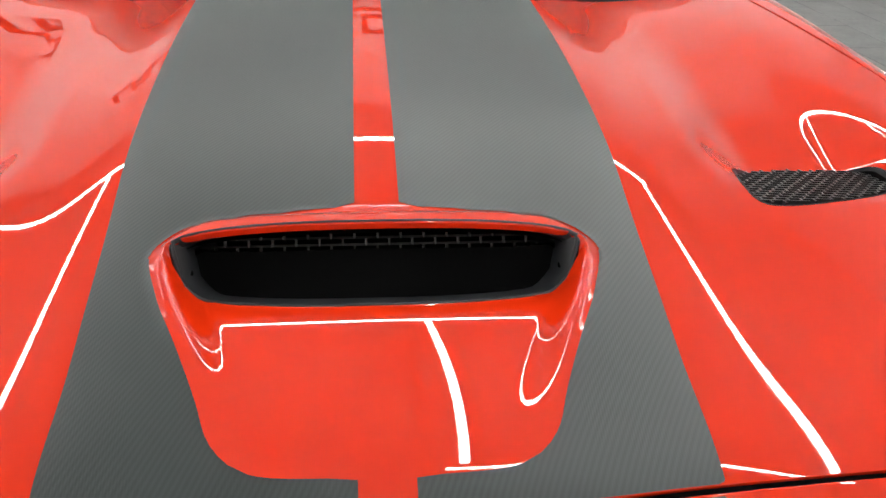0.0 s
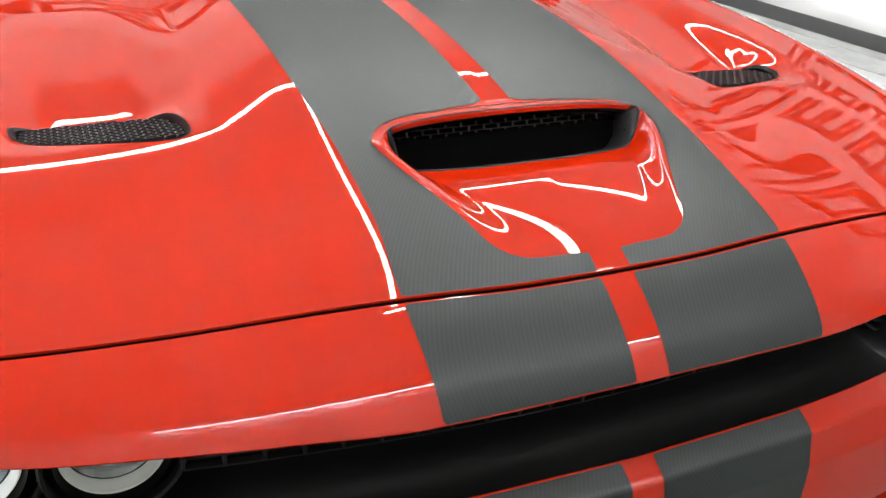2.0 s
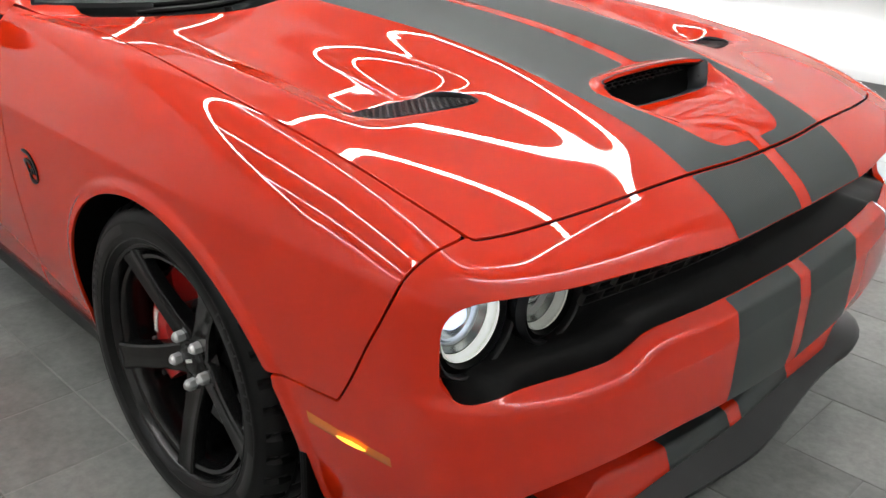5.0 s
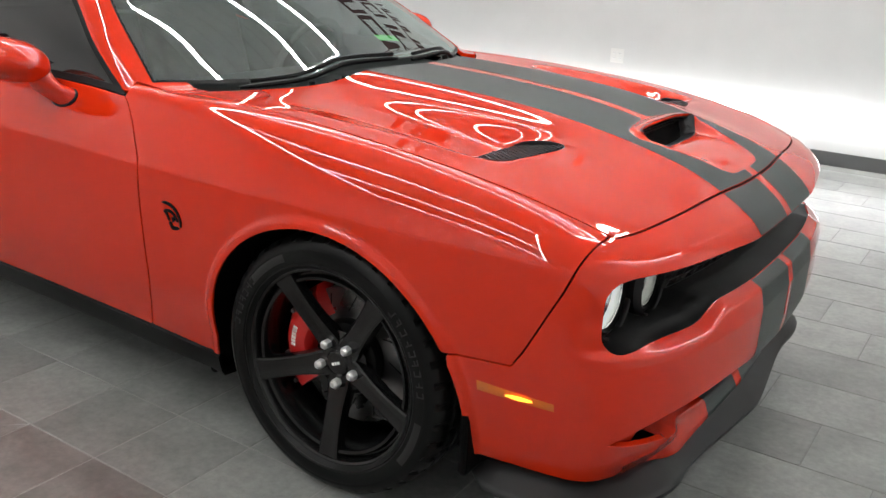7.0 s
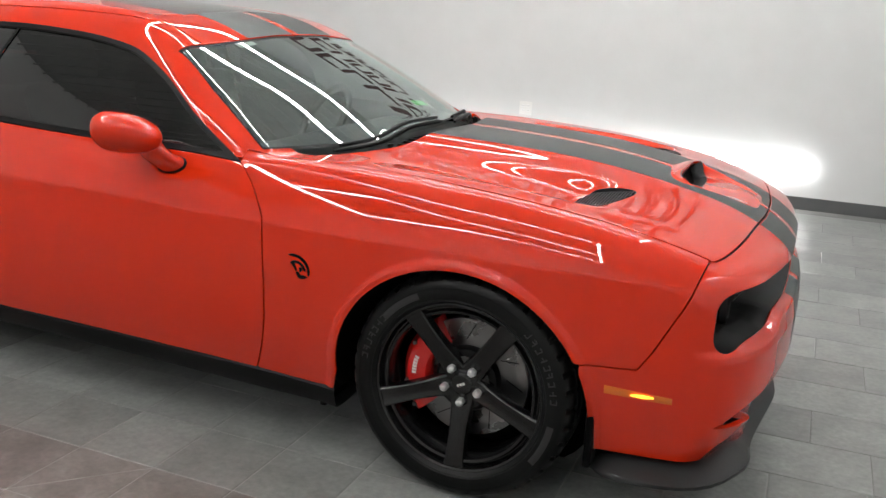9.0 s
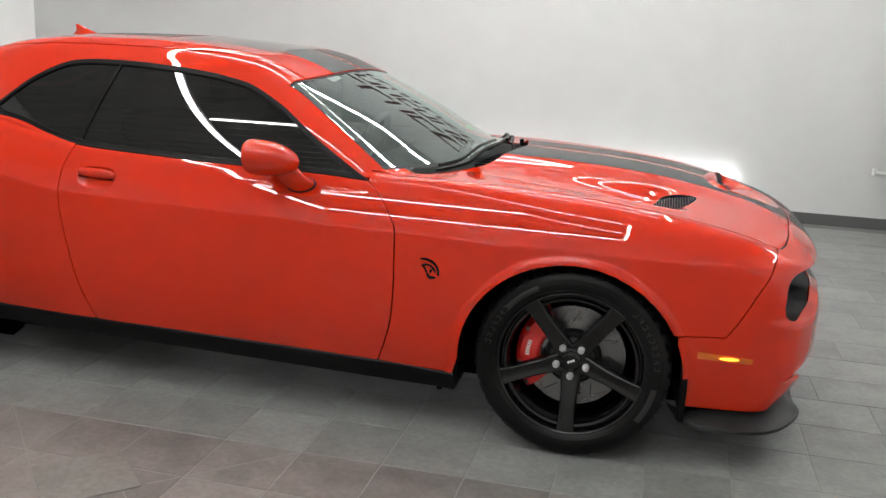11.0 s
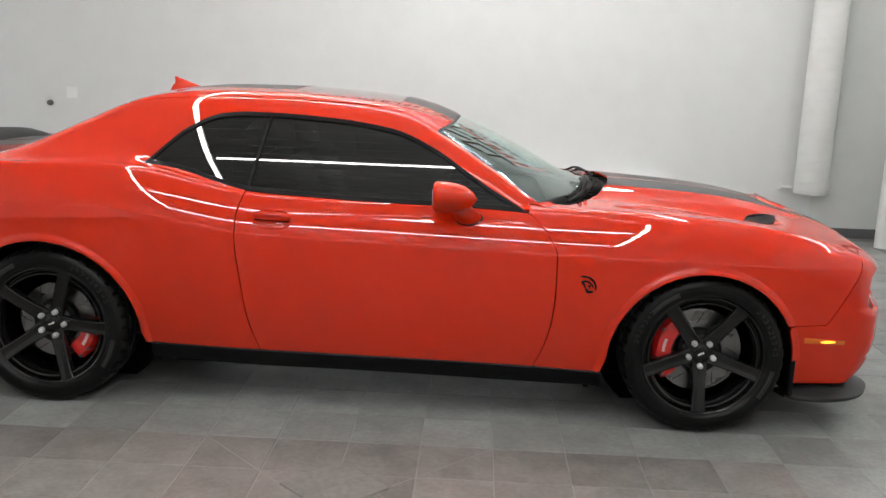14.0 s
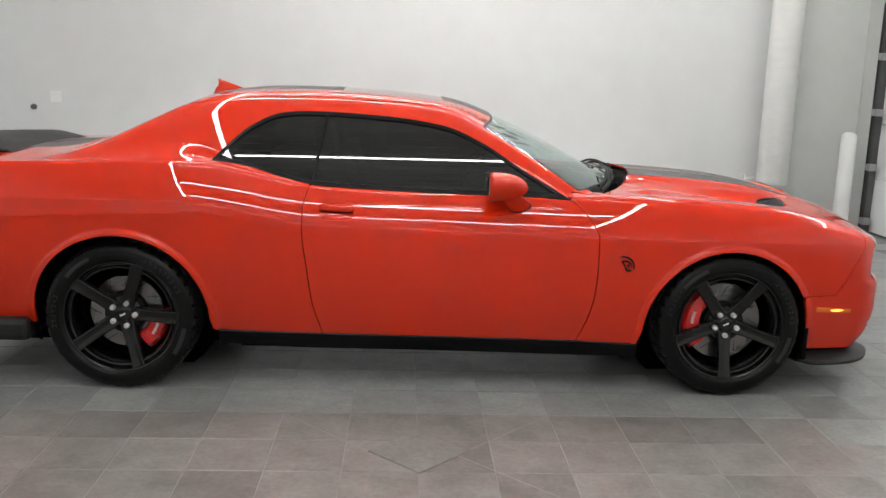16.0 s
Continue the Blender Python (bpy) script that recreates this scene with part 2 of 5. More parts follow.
# ---------------------------------------------------------------- curves and fields
def curve(*pts, soft=0.0):
    """A smooth monotone curve through (x, y) pairs, evened out over a length."""
    xs = np.array([p[0] for p in pts], float)
    ys = np.array([p[1] for p in pts], float)
    h = np.diff(xs)
    d = np.diff(ys) / h
    m = np.zeros(len(xs))
    m[0], m[-1] = d[0], d[-1]
    for i in range(1, len(xs) - 1):
        if d[i - 1] * d[i] > 0:
            w1, w2 = 2 * h[i] + h[i - 1], h[i] + 2 * h[i - 1]
            m[i] = (w1 + w2) / (w1 / d[i - 1] + w2 / d[i])
    g = np.linspace(xs[0], xs[-1], 3001)
    i = np.clip(np.searchsorted(xs, g, side="right") - 1, 0, len(xs) - 2)
    t = (g - xs[i]) / h[i]
    v = ys[i] * (1 + 2 * t) * (1 - t) ** 2 + m[i] * h[i] * t * (1 - t) ** 2 + ys[i + 1] * t * t * (3 - 2 * t) + m[i + 1] * h[i] * t * t * (t - 1)
    if soft:
        step = g[1] - g[0]
        k = int(3 * soft / step)
        pad = np.concatenate([v[0] - m[0] * step * np.arange(k, 0, -1), v, v[-1] + m[-1] * step * np.arange(1, k + 1)])
        w = np.exp(-0.5 * (np.arange(-k, k + 1) * step / soft) ** 2)
        v = np.convolve(pad, w / w.sum(), "valid")
    return lambda x: np.interp(x, g, v) + np.where(np.asarray(x) < g[0], (np.asarray(x) - g[0]) * m[0], 0) + np.where(np.asarray(x) > g[-1], (np.asarray(x) - g[-1]) * m[-1], 0)


def ease(x, a, b):
    t = np.clip((x - a) / (b - a), 0, 1)
    return t * t * (3 - 2 * t)


def smooth_max(a, b, k):
    h = np.maximum(k - np.abs(a - b), 0) / k
    return np.maximum(a, b) + h * h * k * 0.25


def smooth_min(a, b, k):
    return -smooth_max(-a, -b, k)


def poly_field(px, py, poly):
    """Signed distance to a polygon, positive inside."""
    px, py = np.asarray(px, float), np.asarray(py, float)
    best = np.full(px.shape, 1e9)
    inside = np.zeros(px.shape, bool)
    n = len(poly)
    for i in range(n):
        (x0, y0), (x1, y1) = poly[i], poly[(i + 1) % n]
        dx, dy = x1 - x0, y1 - y0
        t = np.clip(((px - x0) * dx + (py - y0) * dy) / (dx * dx + dy * dy), 0, 1)
        best = np.minimum(best, (px - x0 - t * dx) ** 2 + (py - y0 - t * dy) ** 2)
        cross = ((y0 > py) != (y1 > py)) & (px < (x1 - x0) * (py - y0) / (y1 - y0 + 1e-12) + x0)
        inside ^= cross
    return np.where(inside, 1, -1) * np.sqrt(best)


def rounded(poly, r=0.25, times=2):
    """Corner cutting."""
    for _ in range(times):
        out = []
        for i, p in enumerate(poly):
            q = poly[(i + 1) % len(poly)]
            out.append((p[0] + (q[0] - p[0]) * r, p[1] + (q[1] - p[1]) * r))
            out.append((p[0] + (q[0] - p[0]) * (1 - r), p[1] + (q[1] - p[1]) * (1 - r)))
        poly = out
    return poly


# ---------------------------------------------------------------- the car's skin: x forward from the front axle, s half width, z up
crease_z = curve((-4.2, 0.925), (-3.47, 0.929), (-2.72, 0.931), (-2.4, 0.89), (-2.09, 0.832), (-1.43, 0.814), (-0.70, 0.797), (0, 0.789), (0.67, 0.778), (1.0, 0.77), soft=0.08)
crease_s = curve((-4.2, 0.84), (-3.8, 0.915), (-3.4, 0.955), (-2.9, 0.968), (-2.1, 0.952), (-1.4, 0.950), (-0.68, 0.957), (-0.1, 0.960), (0.2, 0.952), (0.44, 0.933), (0.65, 0.905), (0.8, 0.868), (1.0, 0.79), soft=0.1)
ARCHES = ((-0.012, 0.328, 0.413), (-2.955, 0.345, 0.417))


def arch_distance(x, z, k):
    cx, cz, r = ARCHES[k]
    up = np.hypot(x - cx, z - cz) - r
    low = np.abs(x - cx) - r - np.maximum(cz - z, 0) * (0.30 if k == 0 else 0.12) * (np.asarray(x) < cx) * (k == 0) - np.maximum(cz - z, 0) * 0.25 * (np.asarray(x) > cx) * (k == 1)
    return np.where(z > cz, up, low)


def side_s(x, z):
    d = crease_z(x) - z
    below = 0.05 * d - 0.36 * d * d
    u = np.maximum(-d, 0)
    above = -(0.28 * u + 1.1 * u * u)
    s = crease_s(x) + np.where(d > 0, below, above)
    for k in (0, 1):
        a = arch_distance(x, z, k)
        s = s + 0.010 * (1 - ease(a, 0.010, 0.034))
    return s


hood_edge = curve((-1.2, 0.985), (-0.85, 0.985), (-0.5, 0.983), (-0.27, 0.976), (-0.1, 0.966), (0.11, 0.9495), (0.356, 0.914), (0.45, 0.8968), (0.54, 0.8752), (0.62, 0.8485), (0.70, 0.8145), (0.76, 0.7870), (0.81, 0.764), (0.86, 0.737), (0.95, 0.66), soft=0.06)
hood_mid = curve((-1.0, 1.05), (-0.513, 1.044), (-0.3, 1.036), (-0.067, 1.024), (0.157, 1.005), (0.3, 0.985), (0.45, 0.9535), (0.6, 0.916), (0.70, 0.884), (0.775, 0.848), (0.85, 0.797), (0.88, 0.770), (0.91, 0.735), (0.97, 0.64), soft=0.052)
hood_bulge = curve((0, 1.0), (0.15, 0.98), (0.25, 0.93), (0.30, 0.84), (0.345, 0.55), (0.40, 0.27), (0.5, 0.08), (0.65, 0.0), (0.8, 0.0), (1.1, -0.1), soft=0.028)
belt = curve((-4.2, 1.05), (-3.5, 1.085), (-3.2, 1.096), (-2.75, 1.106), (-2.5, 1.100), (-2.35, 1.068), (-2.2, 1.035), (-2.04, 1.012), (-1.73, 0.994), (-1.42, 0.985), (-0.9, 0.982), (-0.6, 0.982), soft=0.06)
scoop_w = curve((0.43, 0.0), (0.447, 0.12), (0.458, 0.18), (0.478, 0.208), (0.505, 0.222), (0.56, 0.208), (0.62, 0.182), (0.68, 0.157), (0.71, 0.146), (0.728, 0.132), (0.738, 0.117), (0.7445, 0.097), (0.747, 0.06), (0.7475, 0.0), soft=0.003)

hood_brow = curve((0, 1.0), (0.15, 0.985), (0.25, 0.95), (0.35, 0.85), (0.45, 0.715), (0.55, 0.57), (0.65, 0.39), (0.75, 0.15), (0.8, 0.0), (1.1, -0.3), soft=0.03)


def mouth_half(s):
    return 0.033 * np.sqrt(np.maximum(1 - (np.abs(s) / 0.200) ** 3.4, 0))


def mouth_back(s):
    return 0.519 - 0.22 * s * s - mouth_half(s)


def mouth_front(s):
    return 0.519 - 0.22 * s * s + mouth_half(s)


def scoop_field(x, s):
    return np.where((x > 0.43) & (x < 0.747), scoop_w(x) - s, -0.05 - np.maximum(0.43 - x, x - 0.747))


def top_z(x, s):
    w = np.clip((x + 0.35) / 1.11, 0, 1) ** 1.6
    base = hood_edge(x) + (hood_mid(x) - hood_edge(x)) * (hood_bulge(s) * (1 - w) + hood_brow(s) * w)
    base = base - 0.5 * np.maximum(s - 0.83, 0) ** 1.5 * ease(x, -0.4, 0.1)
    trough = 0.043 * np.clip((x + 0.44) / 0.66, 0, 1) ** 1.5 * (1 - ease(x, 0.22, 0.39)) * (1 - ease(np.abs(s - 0.555 - 0.06 * (0.3 - x)), 0.05, 0.17))
    base = base - trough
    f = scoop_field(x, s)
    rim = 0.963 - 0.22 * s * s
    up = base + (rim - base) * ease(f, -0.006, 0.024) * ease(x, 0.432, 0.468)
    dip = 0.024 * ease(f, 0.004, 0.05) * np.clip((0.745 - x) / 0.193, 0, 1.2) ** 2
    ridge = 0.007 * (1 - ease(x, 0.52, 0.67)) * np.exp(-((f - 0.014) / 0.013) ** 2)
    low = base - dip + ridge
    back, front = mouth_back(s), mouth_front(s)
    scoop = up + (low - up) * ease(x, back + 0.002, np.maximum(front - 0.002, back + 0.02))
    near = ease(x, 0.41, 0.435) * (1 - ease(x, 0.74, 0.76)) * (1 - ease(s, 0.24, 0.26))
    hood = base + (scoop - base) * near
    shelf = belt(x) + 0.022 * np.maximum(1 - (s / 0.85) ** 2, 0) * (1 - ease(x, -3.1, -2.6))
    t = ease(x, -0.95, -0.60)
    return shelf + (hood - shelf) * t


front_x = curve((0, 0.916), (0.265, 0.911), (0.45, 0.893), (0.6, 0.868), (0.7, 0.840), (0.78, 0.805), (0.84, 0.765), (0.9, 0.71), (1.1, 0.45), soft=0.05)
front_in = curve((0.1, -0.2), (0.20, -0.115), (0.25, -0.078), (0.30, -0.042), (0.38, -0.012), (0.46, 0.0), (0.9, 0.0), soft=0.004)
ridge_z = curve((0, 0.606), (0.3, 0.610), (0.46, 0.613), (0.50, 0.609), (0.545, 0.590), (0.58, 0.580), (0.72, 0.577), (0.9, 0.574), soft=0.006)
cab_mid = curve((-4.2, 0.6), (-3.45, 1.0), (-3.32, 1.07), (-3.194, 1.138), (-3.08, 1.205), (-2.826, 1.326), (-2.69, 1.388), (-2.598, 1.414), (-2.492, 1.432), (-2.304, 1.447), (-1.965, 1.450), (-1.7, 1.440), (-1.40, 1.412), (-1.272, 1.383), (-1.138, 1.331), (-0.852, 1.205), (-0.556, 1.047), (-0.43, 0.98), (-0.2, 0.85), (0.5, 0.4), soft=0.05)


def cab_side(x, z):
    d = z - 0.985
    return 0.868 - 0.50 * d - 0.60 * d * np.abs(d) - 0.045 * np.maximum(-2.1 - x, 0) ** 2 / 0.8 - 0.02 * np.maximum(x + 1.0, 0)


def cab_top(x, s):
    bow = 0.45 * s * s * (1 - 0.85 * (1 - ease(x, -1.6, -0.6)))
    bow = np.where(x < -1.6, 0.45 * s * s * 0.15 * (1 - ease(-x, 1.6, 2.2)), bow)
    return cab_mid(x + bow) - 0.085 * s * s * (1 - ease(x, -1.2, -0.7))


def front_shape(s, z):
    """How far the front face lies back at a height: a flat beam, a chamfer, a ledge and the face round the lamps."""
    r = ridge_z(s)
    cham = (r - 0.560) * 0.22
    f = front_in(z) - cham * np.clip((z - 0.560) / (r - 0.560), 0, 1)
    deep = 0.050 * (1 - 0.6 * ease(s, 0.68, 0.86))
    f = f - (deep - cham) * ease(z, r - 0.001, r + 0.030)
    return f + (deep - 0.022) * np.clip((z - r - 0.035) / (0.75 - r - 0.035), 0, 1)


def skin(x, s, z):
    """The car's outside: negative inside."""
    lower = smooth_max(s - side_s(x, z), (z - top_z(x, s)) * 0.9, 0.02 + 0.05 * ease(x, -0.7, 0.0))
    lower = smooth_max(lower, x - front_x(s) - front_shape(s, z), 0.045)
    lower = smooth_max(lower, -4.03 - x, 0.05)
    cabin = smooth_max((s - cab_side(x, z)) * 0.9, (z - cab_top(x, s)) * 0.9, 0.06)
    cabin = np.maximum(cabin, 0.93 - z)
    return smooth_min(lower, cabin, 0.010 + 0.10 * (1 - ease(x, -2.75, -2.35)))


def solve_rays(origin, way, far):
    lo = np.zeros(way.shape[:-1])
    hi = np.full(way.shape[:-1], far)
    for _ in range(25):
        mid = (lo + hi) / 2
        p = origin + way * mid[..., None]
        f = skin(p[..., 0], np.abs(p[..., 1]), p[..., 2])
        lo = np.where(f < 0, mid, lo)
        hi = np.where(f < 0, hi, mid)
    return origin + way * lo[..., None]


def grid_skin(p, inward):
    """Points, outward normals and triangles of a grid of points."""
    a, b = np.gradient(p, axis=0), np.gradient(p, axis=1)
    n = np.cross(a, b)
    n /= np.linalg.norm(n, axis=-1, keepdims=True) + 1e-12
    flip = np.sum(n * (p - inward), axis=-1).mean() < 0
    if flip:
        n = -n
    h, w = p.shape[:2]
    i = np.arange(h * w).reshape(h, w)
    q = np.stack([i[:-1, :-1], i[1:, :-1], i[1:, 1:], i[:-1, 1:]], -1).reshape(-1, 4)
    if flip:
        q = q[:, ::-1]
    t = np.concatenate([q[:, [0, 1, 2]], q[:, [0, 2, 3]]])
    n = n.reshape(-1, 3)
    pp = p.reshape(-1, 3).copy()
    mid = np.abs(pp[:, 1]) < 1e-7
    n[mid, 1] = 0
    n /= np.linalg.norm(n, axis=-1, keepdims=True) + 1e-12
    return pp, n, t


xs = np.arange(-4.02, 0.8401, 0.008)
th = np.radians(np.concatenate([np.arange(-24, 20, 0.45), np.arange(20, 34, 0.3), np.arange(34, 90.01, 0.4)]))
th[-1] = math.pi / 2
o1 = np.zeros((len(xs), len(th), 3))
o1[..., 0], o1[..., 2] = xs[:, None], 0.55
w1 = np.zeros_like(o1)
w1[..., 1], w1[..., 2] = np.cos(th)[None], np.sin(th)[None]
w1[:, -1, 1] = 0
P1 = solve_rays(o1, w1, 1.7)
SKIN = grid_skin(P1, o1)

az = np.radians(np.arange(0, 104, 0.45))
el = np.radians(np.concatenate([np.arange(-40, -14, 0.5), np.arange(-14, 24, 0.24), np.arange(24, 72, 0.5)]))
O2 = np.array([0.22, 0.0, 0.50])
w2 = np.stack([np.cos(az)[:, None] * np.cos(el)[None], np.sin(az)[:, None] * np.cos(el)[None], np.sin(el)[None] + 0 * az[:, None]], -1)
P2 = solve_rays(np.broadcast_to(O2, w2.shape), w2, 1.7)
NOSE = grid_skin(P2, O2)


def clip(sheet, m):
    """The part of a sheet where the field m is positive."""
    p, n, t = sheet
    inn = m >= 0
    cnt = inn[t].sum(1)
    full = t[cnt == 3]
    faces = []
    base = len(p)

    def roll(tri, want):
        k = np.argmax(inn[tri] == want, axis=1)
        return np.stack([tri[np.arange(len(tri)), (k + j) % 3] for j in range(3)], 1)

    one = roll(t[cnt == 1], True)
    two = roll(t[cnt == 2], False)
    a = np.concatenate([one[:, 0], one[:, 0], two[:, 1], two[:, 2]])
    b = np.concatenate([one[:, 1], one[:, 2], two[:, 0], two[:, 0]])
    key, inv = np.unique(a.astype(np.int64) * base + b, return_inverse=True)
    ua, ub = key // base, key % base
    w = (m[ua] / (m[ua] - m[ub]))[:, None]
    np_ = p[ua] + (p[ub] - p[ua]) * w
    nn = n[ua] + (n[ub] - n[ua]) * w
    nn /= np.linalg.norm(nn, axis=1, keepdims=True) + 1e-12
    e = base + inv.ravel()
    c1, c2 = len(one), len(two)
    e01, e02, e10, e20 = e[:c1], e[c1:2 * c1], e[2 * c1:2 * c1 + c2], e[2 * c1 + c2:]
    faces = np.concatenate([full, np.stack([one[:, 0], e01, e02], 1), np.stack([e10, two[:, 1], two[:, 2]], 1), np.stack([e10, two[:, 2], e20], 1)])
    p, n = np.concatenate([p, np_]), np.concatenate([n, nn])
    used, inv = np.unique(faces, return_inverse=True)
    return p[used], n[used], inv.reshape(-1, 3)


def flange(sheet, depth=0.005, chamfer=0.0016):
    """Rolls the open edges of a sheet inwards."""
    p, n, t = sheet
    e = np.concatenate([t[:, [0, 1]], t[:, [1, 2]], t[:, [2, 0]]])
    big = len(p) + 1
    key = e[:, 0].astype(np.int64) * big + e[:, 1]
    back = e[:, 1].astype(np.int64) * big + e[:, 0]
    e = e[~np.isin(key, back)]
    seam = (np.abs(p[e[:, 0], 1]) < 1e-6) & (np.abs(p[e[:, 1], 1]) < 1e-6)
    e = e[~seam]
    out = np.zeros_like(p)
    d = p[e[:, 1]] - p[e[:, 0]]
    d /= np.linalg.norm(d, axis=1, keepdims=True) + 1e-12
    o = np.cross(d, n[e[:, 0]])
    np.add.at(out, e[:, 0], o)
    np.add.at(out, e[:, 1], o)
    ids = np.unique(e)
    o = out[ids]
    o /= np.linalg.norm(o, axis=1, keepdims=True) + 1e-12
    lut = np.full(len(p), -1)
    lut[ids] = np.arange(len(ids))
    r1 = p[ids] + o * chamfer - n[ids] * chamfer
    r2 = r1 - n[ids] * depth
    b1, b2 = len(p), len(p) + len(ids)
    i, j = lut[e[:, 0]], lut[e[:, 1]]
    f = np.concatenate([np.stack([e[:, 1], e[:, 0], b1 + i], 1), np.stack([e[:, 1], b1 + i, b1 + j], 1), np.stack([b1 + j, b1 + i, b2 + i], 1), np.stack([b1 + j, b2 + i, b2 + j], 1)])
    return np.concatenate([p, r1, r2]), np.concatenate([n, o, o]), np.concatenate([t, f])


def lifted(sheet, d):
    p, n, t = sheet
    return p + n * d, n, t


def mirrored(sheet):
    p, n, t = sheet
    f = np.array([1, -1, 1.0])
    return p * f, n * f, t[:, ::-1]


def joined(*sheets):
    ps, ns, ts, k = [], [], [], 0
    for p, n, t in sheets:
        ps.append(p), ns.append(n), ts.append(t + k)
        k += len(p)
    return np.concatenate(ps), np.concatenate(ns), np.concatenate(ts)


def panel(name, sheet, mat, parent, label=""):
    ob = mesh_object(name, sheet[0], sheet[2], mat, parent, sheet[1])
    if label:
        tagged(ob, label)
    return ob


def both(name, sheet, mat, parent, label=""):
    """One panel on each side of the car: the right side first."""
    return panel(name, mirrored(sheet), mat, parent, label), panel(name, sheet, mat, parent, label)


def xyz(sheet):
    return sheet[0][:, 0], np.abs(sheet[0][:, 1]), sheet[0][:, 2]


def on_skin(x, s, lift=0.0):
    """The place on the car's upper skin above (x, s)."""
    lo, hi = 0.55, 1.7
    for _ in range(30):
        mid = (lo + hi) / 2
        if float(skin(np.array(x), np.array(abs(s)), np.array(mid))) < 0:
            lo = mid
        else:
            hi = mid
    return Vector((x, s, lo + lift))


def on_side(x, z, lift=0.0):
    """The place on the car's right flank at (x, z)."""
    lo, hi = 0.2, 1.3
    for _ in range(30):
        mid = (lo + hi) / 2
        if float(skin(np.array(x), np.array(mid), np.array(z))) < 0:
            lo = mid
        else:
            hi = mid
    return Vector((x, -lo - lift, z))


# seams
door_front = curve((0.20, -0.77), (0.261, -0.748), (0.37, -0.707), (0.485, -0.681), (0.637, -0.671), (0.795, -0.673), (0.86, -0.704), (0.941, -0.774), (0.983, -0.839), (1.05, -0.96))
door_rear = curve((0.2, -1.97), (0.281, -1.995), (0.441, -2.041), (0.629, -2.067), (0.812, -2.088), (0.903, -2.086), (1.019, -2.054), (1.1, -2.03))
sill_z = curve((-4.2, 0.33), (-3.4, 0.31), (-2.5, 0.285), (-2.0, 0.279), (-0.735, 0.264), (-0.45, 0.253), (0.3, 0.25))
hood_side = curve((-0.95, 0.885), (-0.8, 0.842), (-0.7, 0.812), (-0.545, 0.797), (-0.27, 0.806), (0.11, 0.822), (0.356, 0.812), (0.538, 0.798), (0.67, 0.772), (0.72, 0.760))
hood_front = curve((0, 0.7765), (0.04, 0.7763), (0.12, 0.7745), (0.26, 0.7645), (0.40, 0.751), (0.535, 0.7365), (0.70, 0.707), (0.771, 0.683), (0.9, 0.63))
hood_rear = curve((0, -0.345), (0.25, -0.385), (0.5, -0.490), (0.7, -0.592), (0.8, -0.662), (0.95, -0.78))
seam_x = curve((0.50, 0.51), (0.54, 0.537), (0.56, 0.550), (0.66, 0.602), (0.753, 0.647), (0.806, 0.664), (0.86, 0.684))
win_low = curve((-2.6, 1.118), (-2.52, 1.112), (-2.36, 1.090), (-2.21, 1.050), (-2.04, 1.016), (-1.73, 1.000), (-1.42, 0.990), (-1.0, 0.983), (-0.8, 0.972))
win_top = curve((-2.60, 1.03), (-2.525, 1.108), (-2.47, 1.165), (-2.365, 1.257), (-2.215, 1.324), (-2.10, 1.334), (-2.012, 1.334), (-1.733, 1.322), (-1.423, 1.283), (-1.232, 1.208), (-1.034, 1.086), (-0.84, 0.976), (-0.7, 0.90))
stripe_out = curve((-4.2, 0.29), (-2.5, 0.29), (-0.9, 0.29), (-0.35, 0.290), (-0.1, 0.288), (0.1, 0.284), (0.3, 0.280), (0.5, 0.271), (0.64, 0.269), (0.76, 0.276), (0.87, 0.270), (0.95, 0.266))
VENT = rounded([(0.252, 0.462), (0.232, 0.560), (0.228, 0.672), (0.315, 0.668), (0.362, 0.590), (0.392, 0.500), (0.398, 0.436), (0.318, 0.440)], 0.22, 3)


def seam_field(x, z):
    """Positive on the fender's side of the seam between fender and fascia."""
    return np.minimum(seam_x(z) - x, np.where(x > 0.2, z - (0.516 + 0.05 * (x - 0.374)), 0.2))


def glass_field(x, s, z):
    """Positive inside the side windows' opening."""
    return np.minimum(win_top(x) - z, z - win_low(x)) * 0.8


screen_low = curve((0, -0.470), (0.2, -0.487), (0.4, -0.540), (0.6, -0.632), (0.75, -0.715), (0.822, -0.765), (0.9, -0.83))
screen_top = curve((0, -1.140), (0.3, -1.155), (0.5, -1.183), (0.62, -1.215), (0.8, -1.27))
screen_side = curve((-1.4, 0.628), (-1.216, 0.650), (-1.0, 0.735), (-0.742, 0.822), (-0.6, 0.87))
back_top = curve((0, -2.62), (0.4, -2.66), (0.6, -2.72), (0.8, -2.8))
back_side = curve((-3.4, 0.66), (-3.2, 0.62), (-2.66, 0.52), (-2.5, 0.49))


def screen_field(x, s):
    return np.minimum(np.minimum(screen_low(s) - x, x - screen_top(s)) * 0.7, screen_side(x) - s)


def back_field(x, s):
    return np.minimum(np.minimum(back_top(s) - x, x + 3.235) * 0.8, back_side(x) - s)


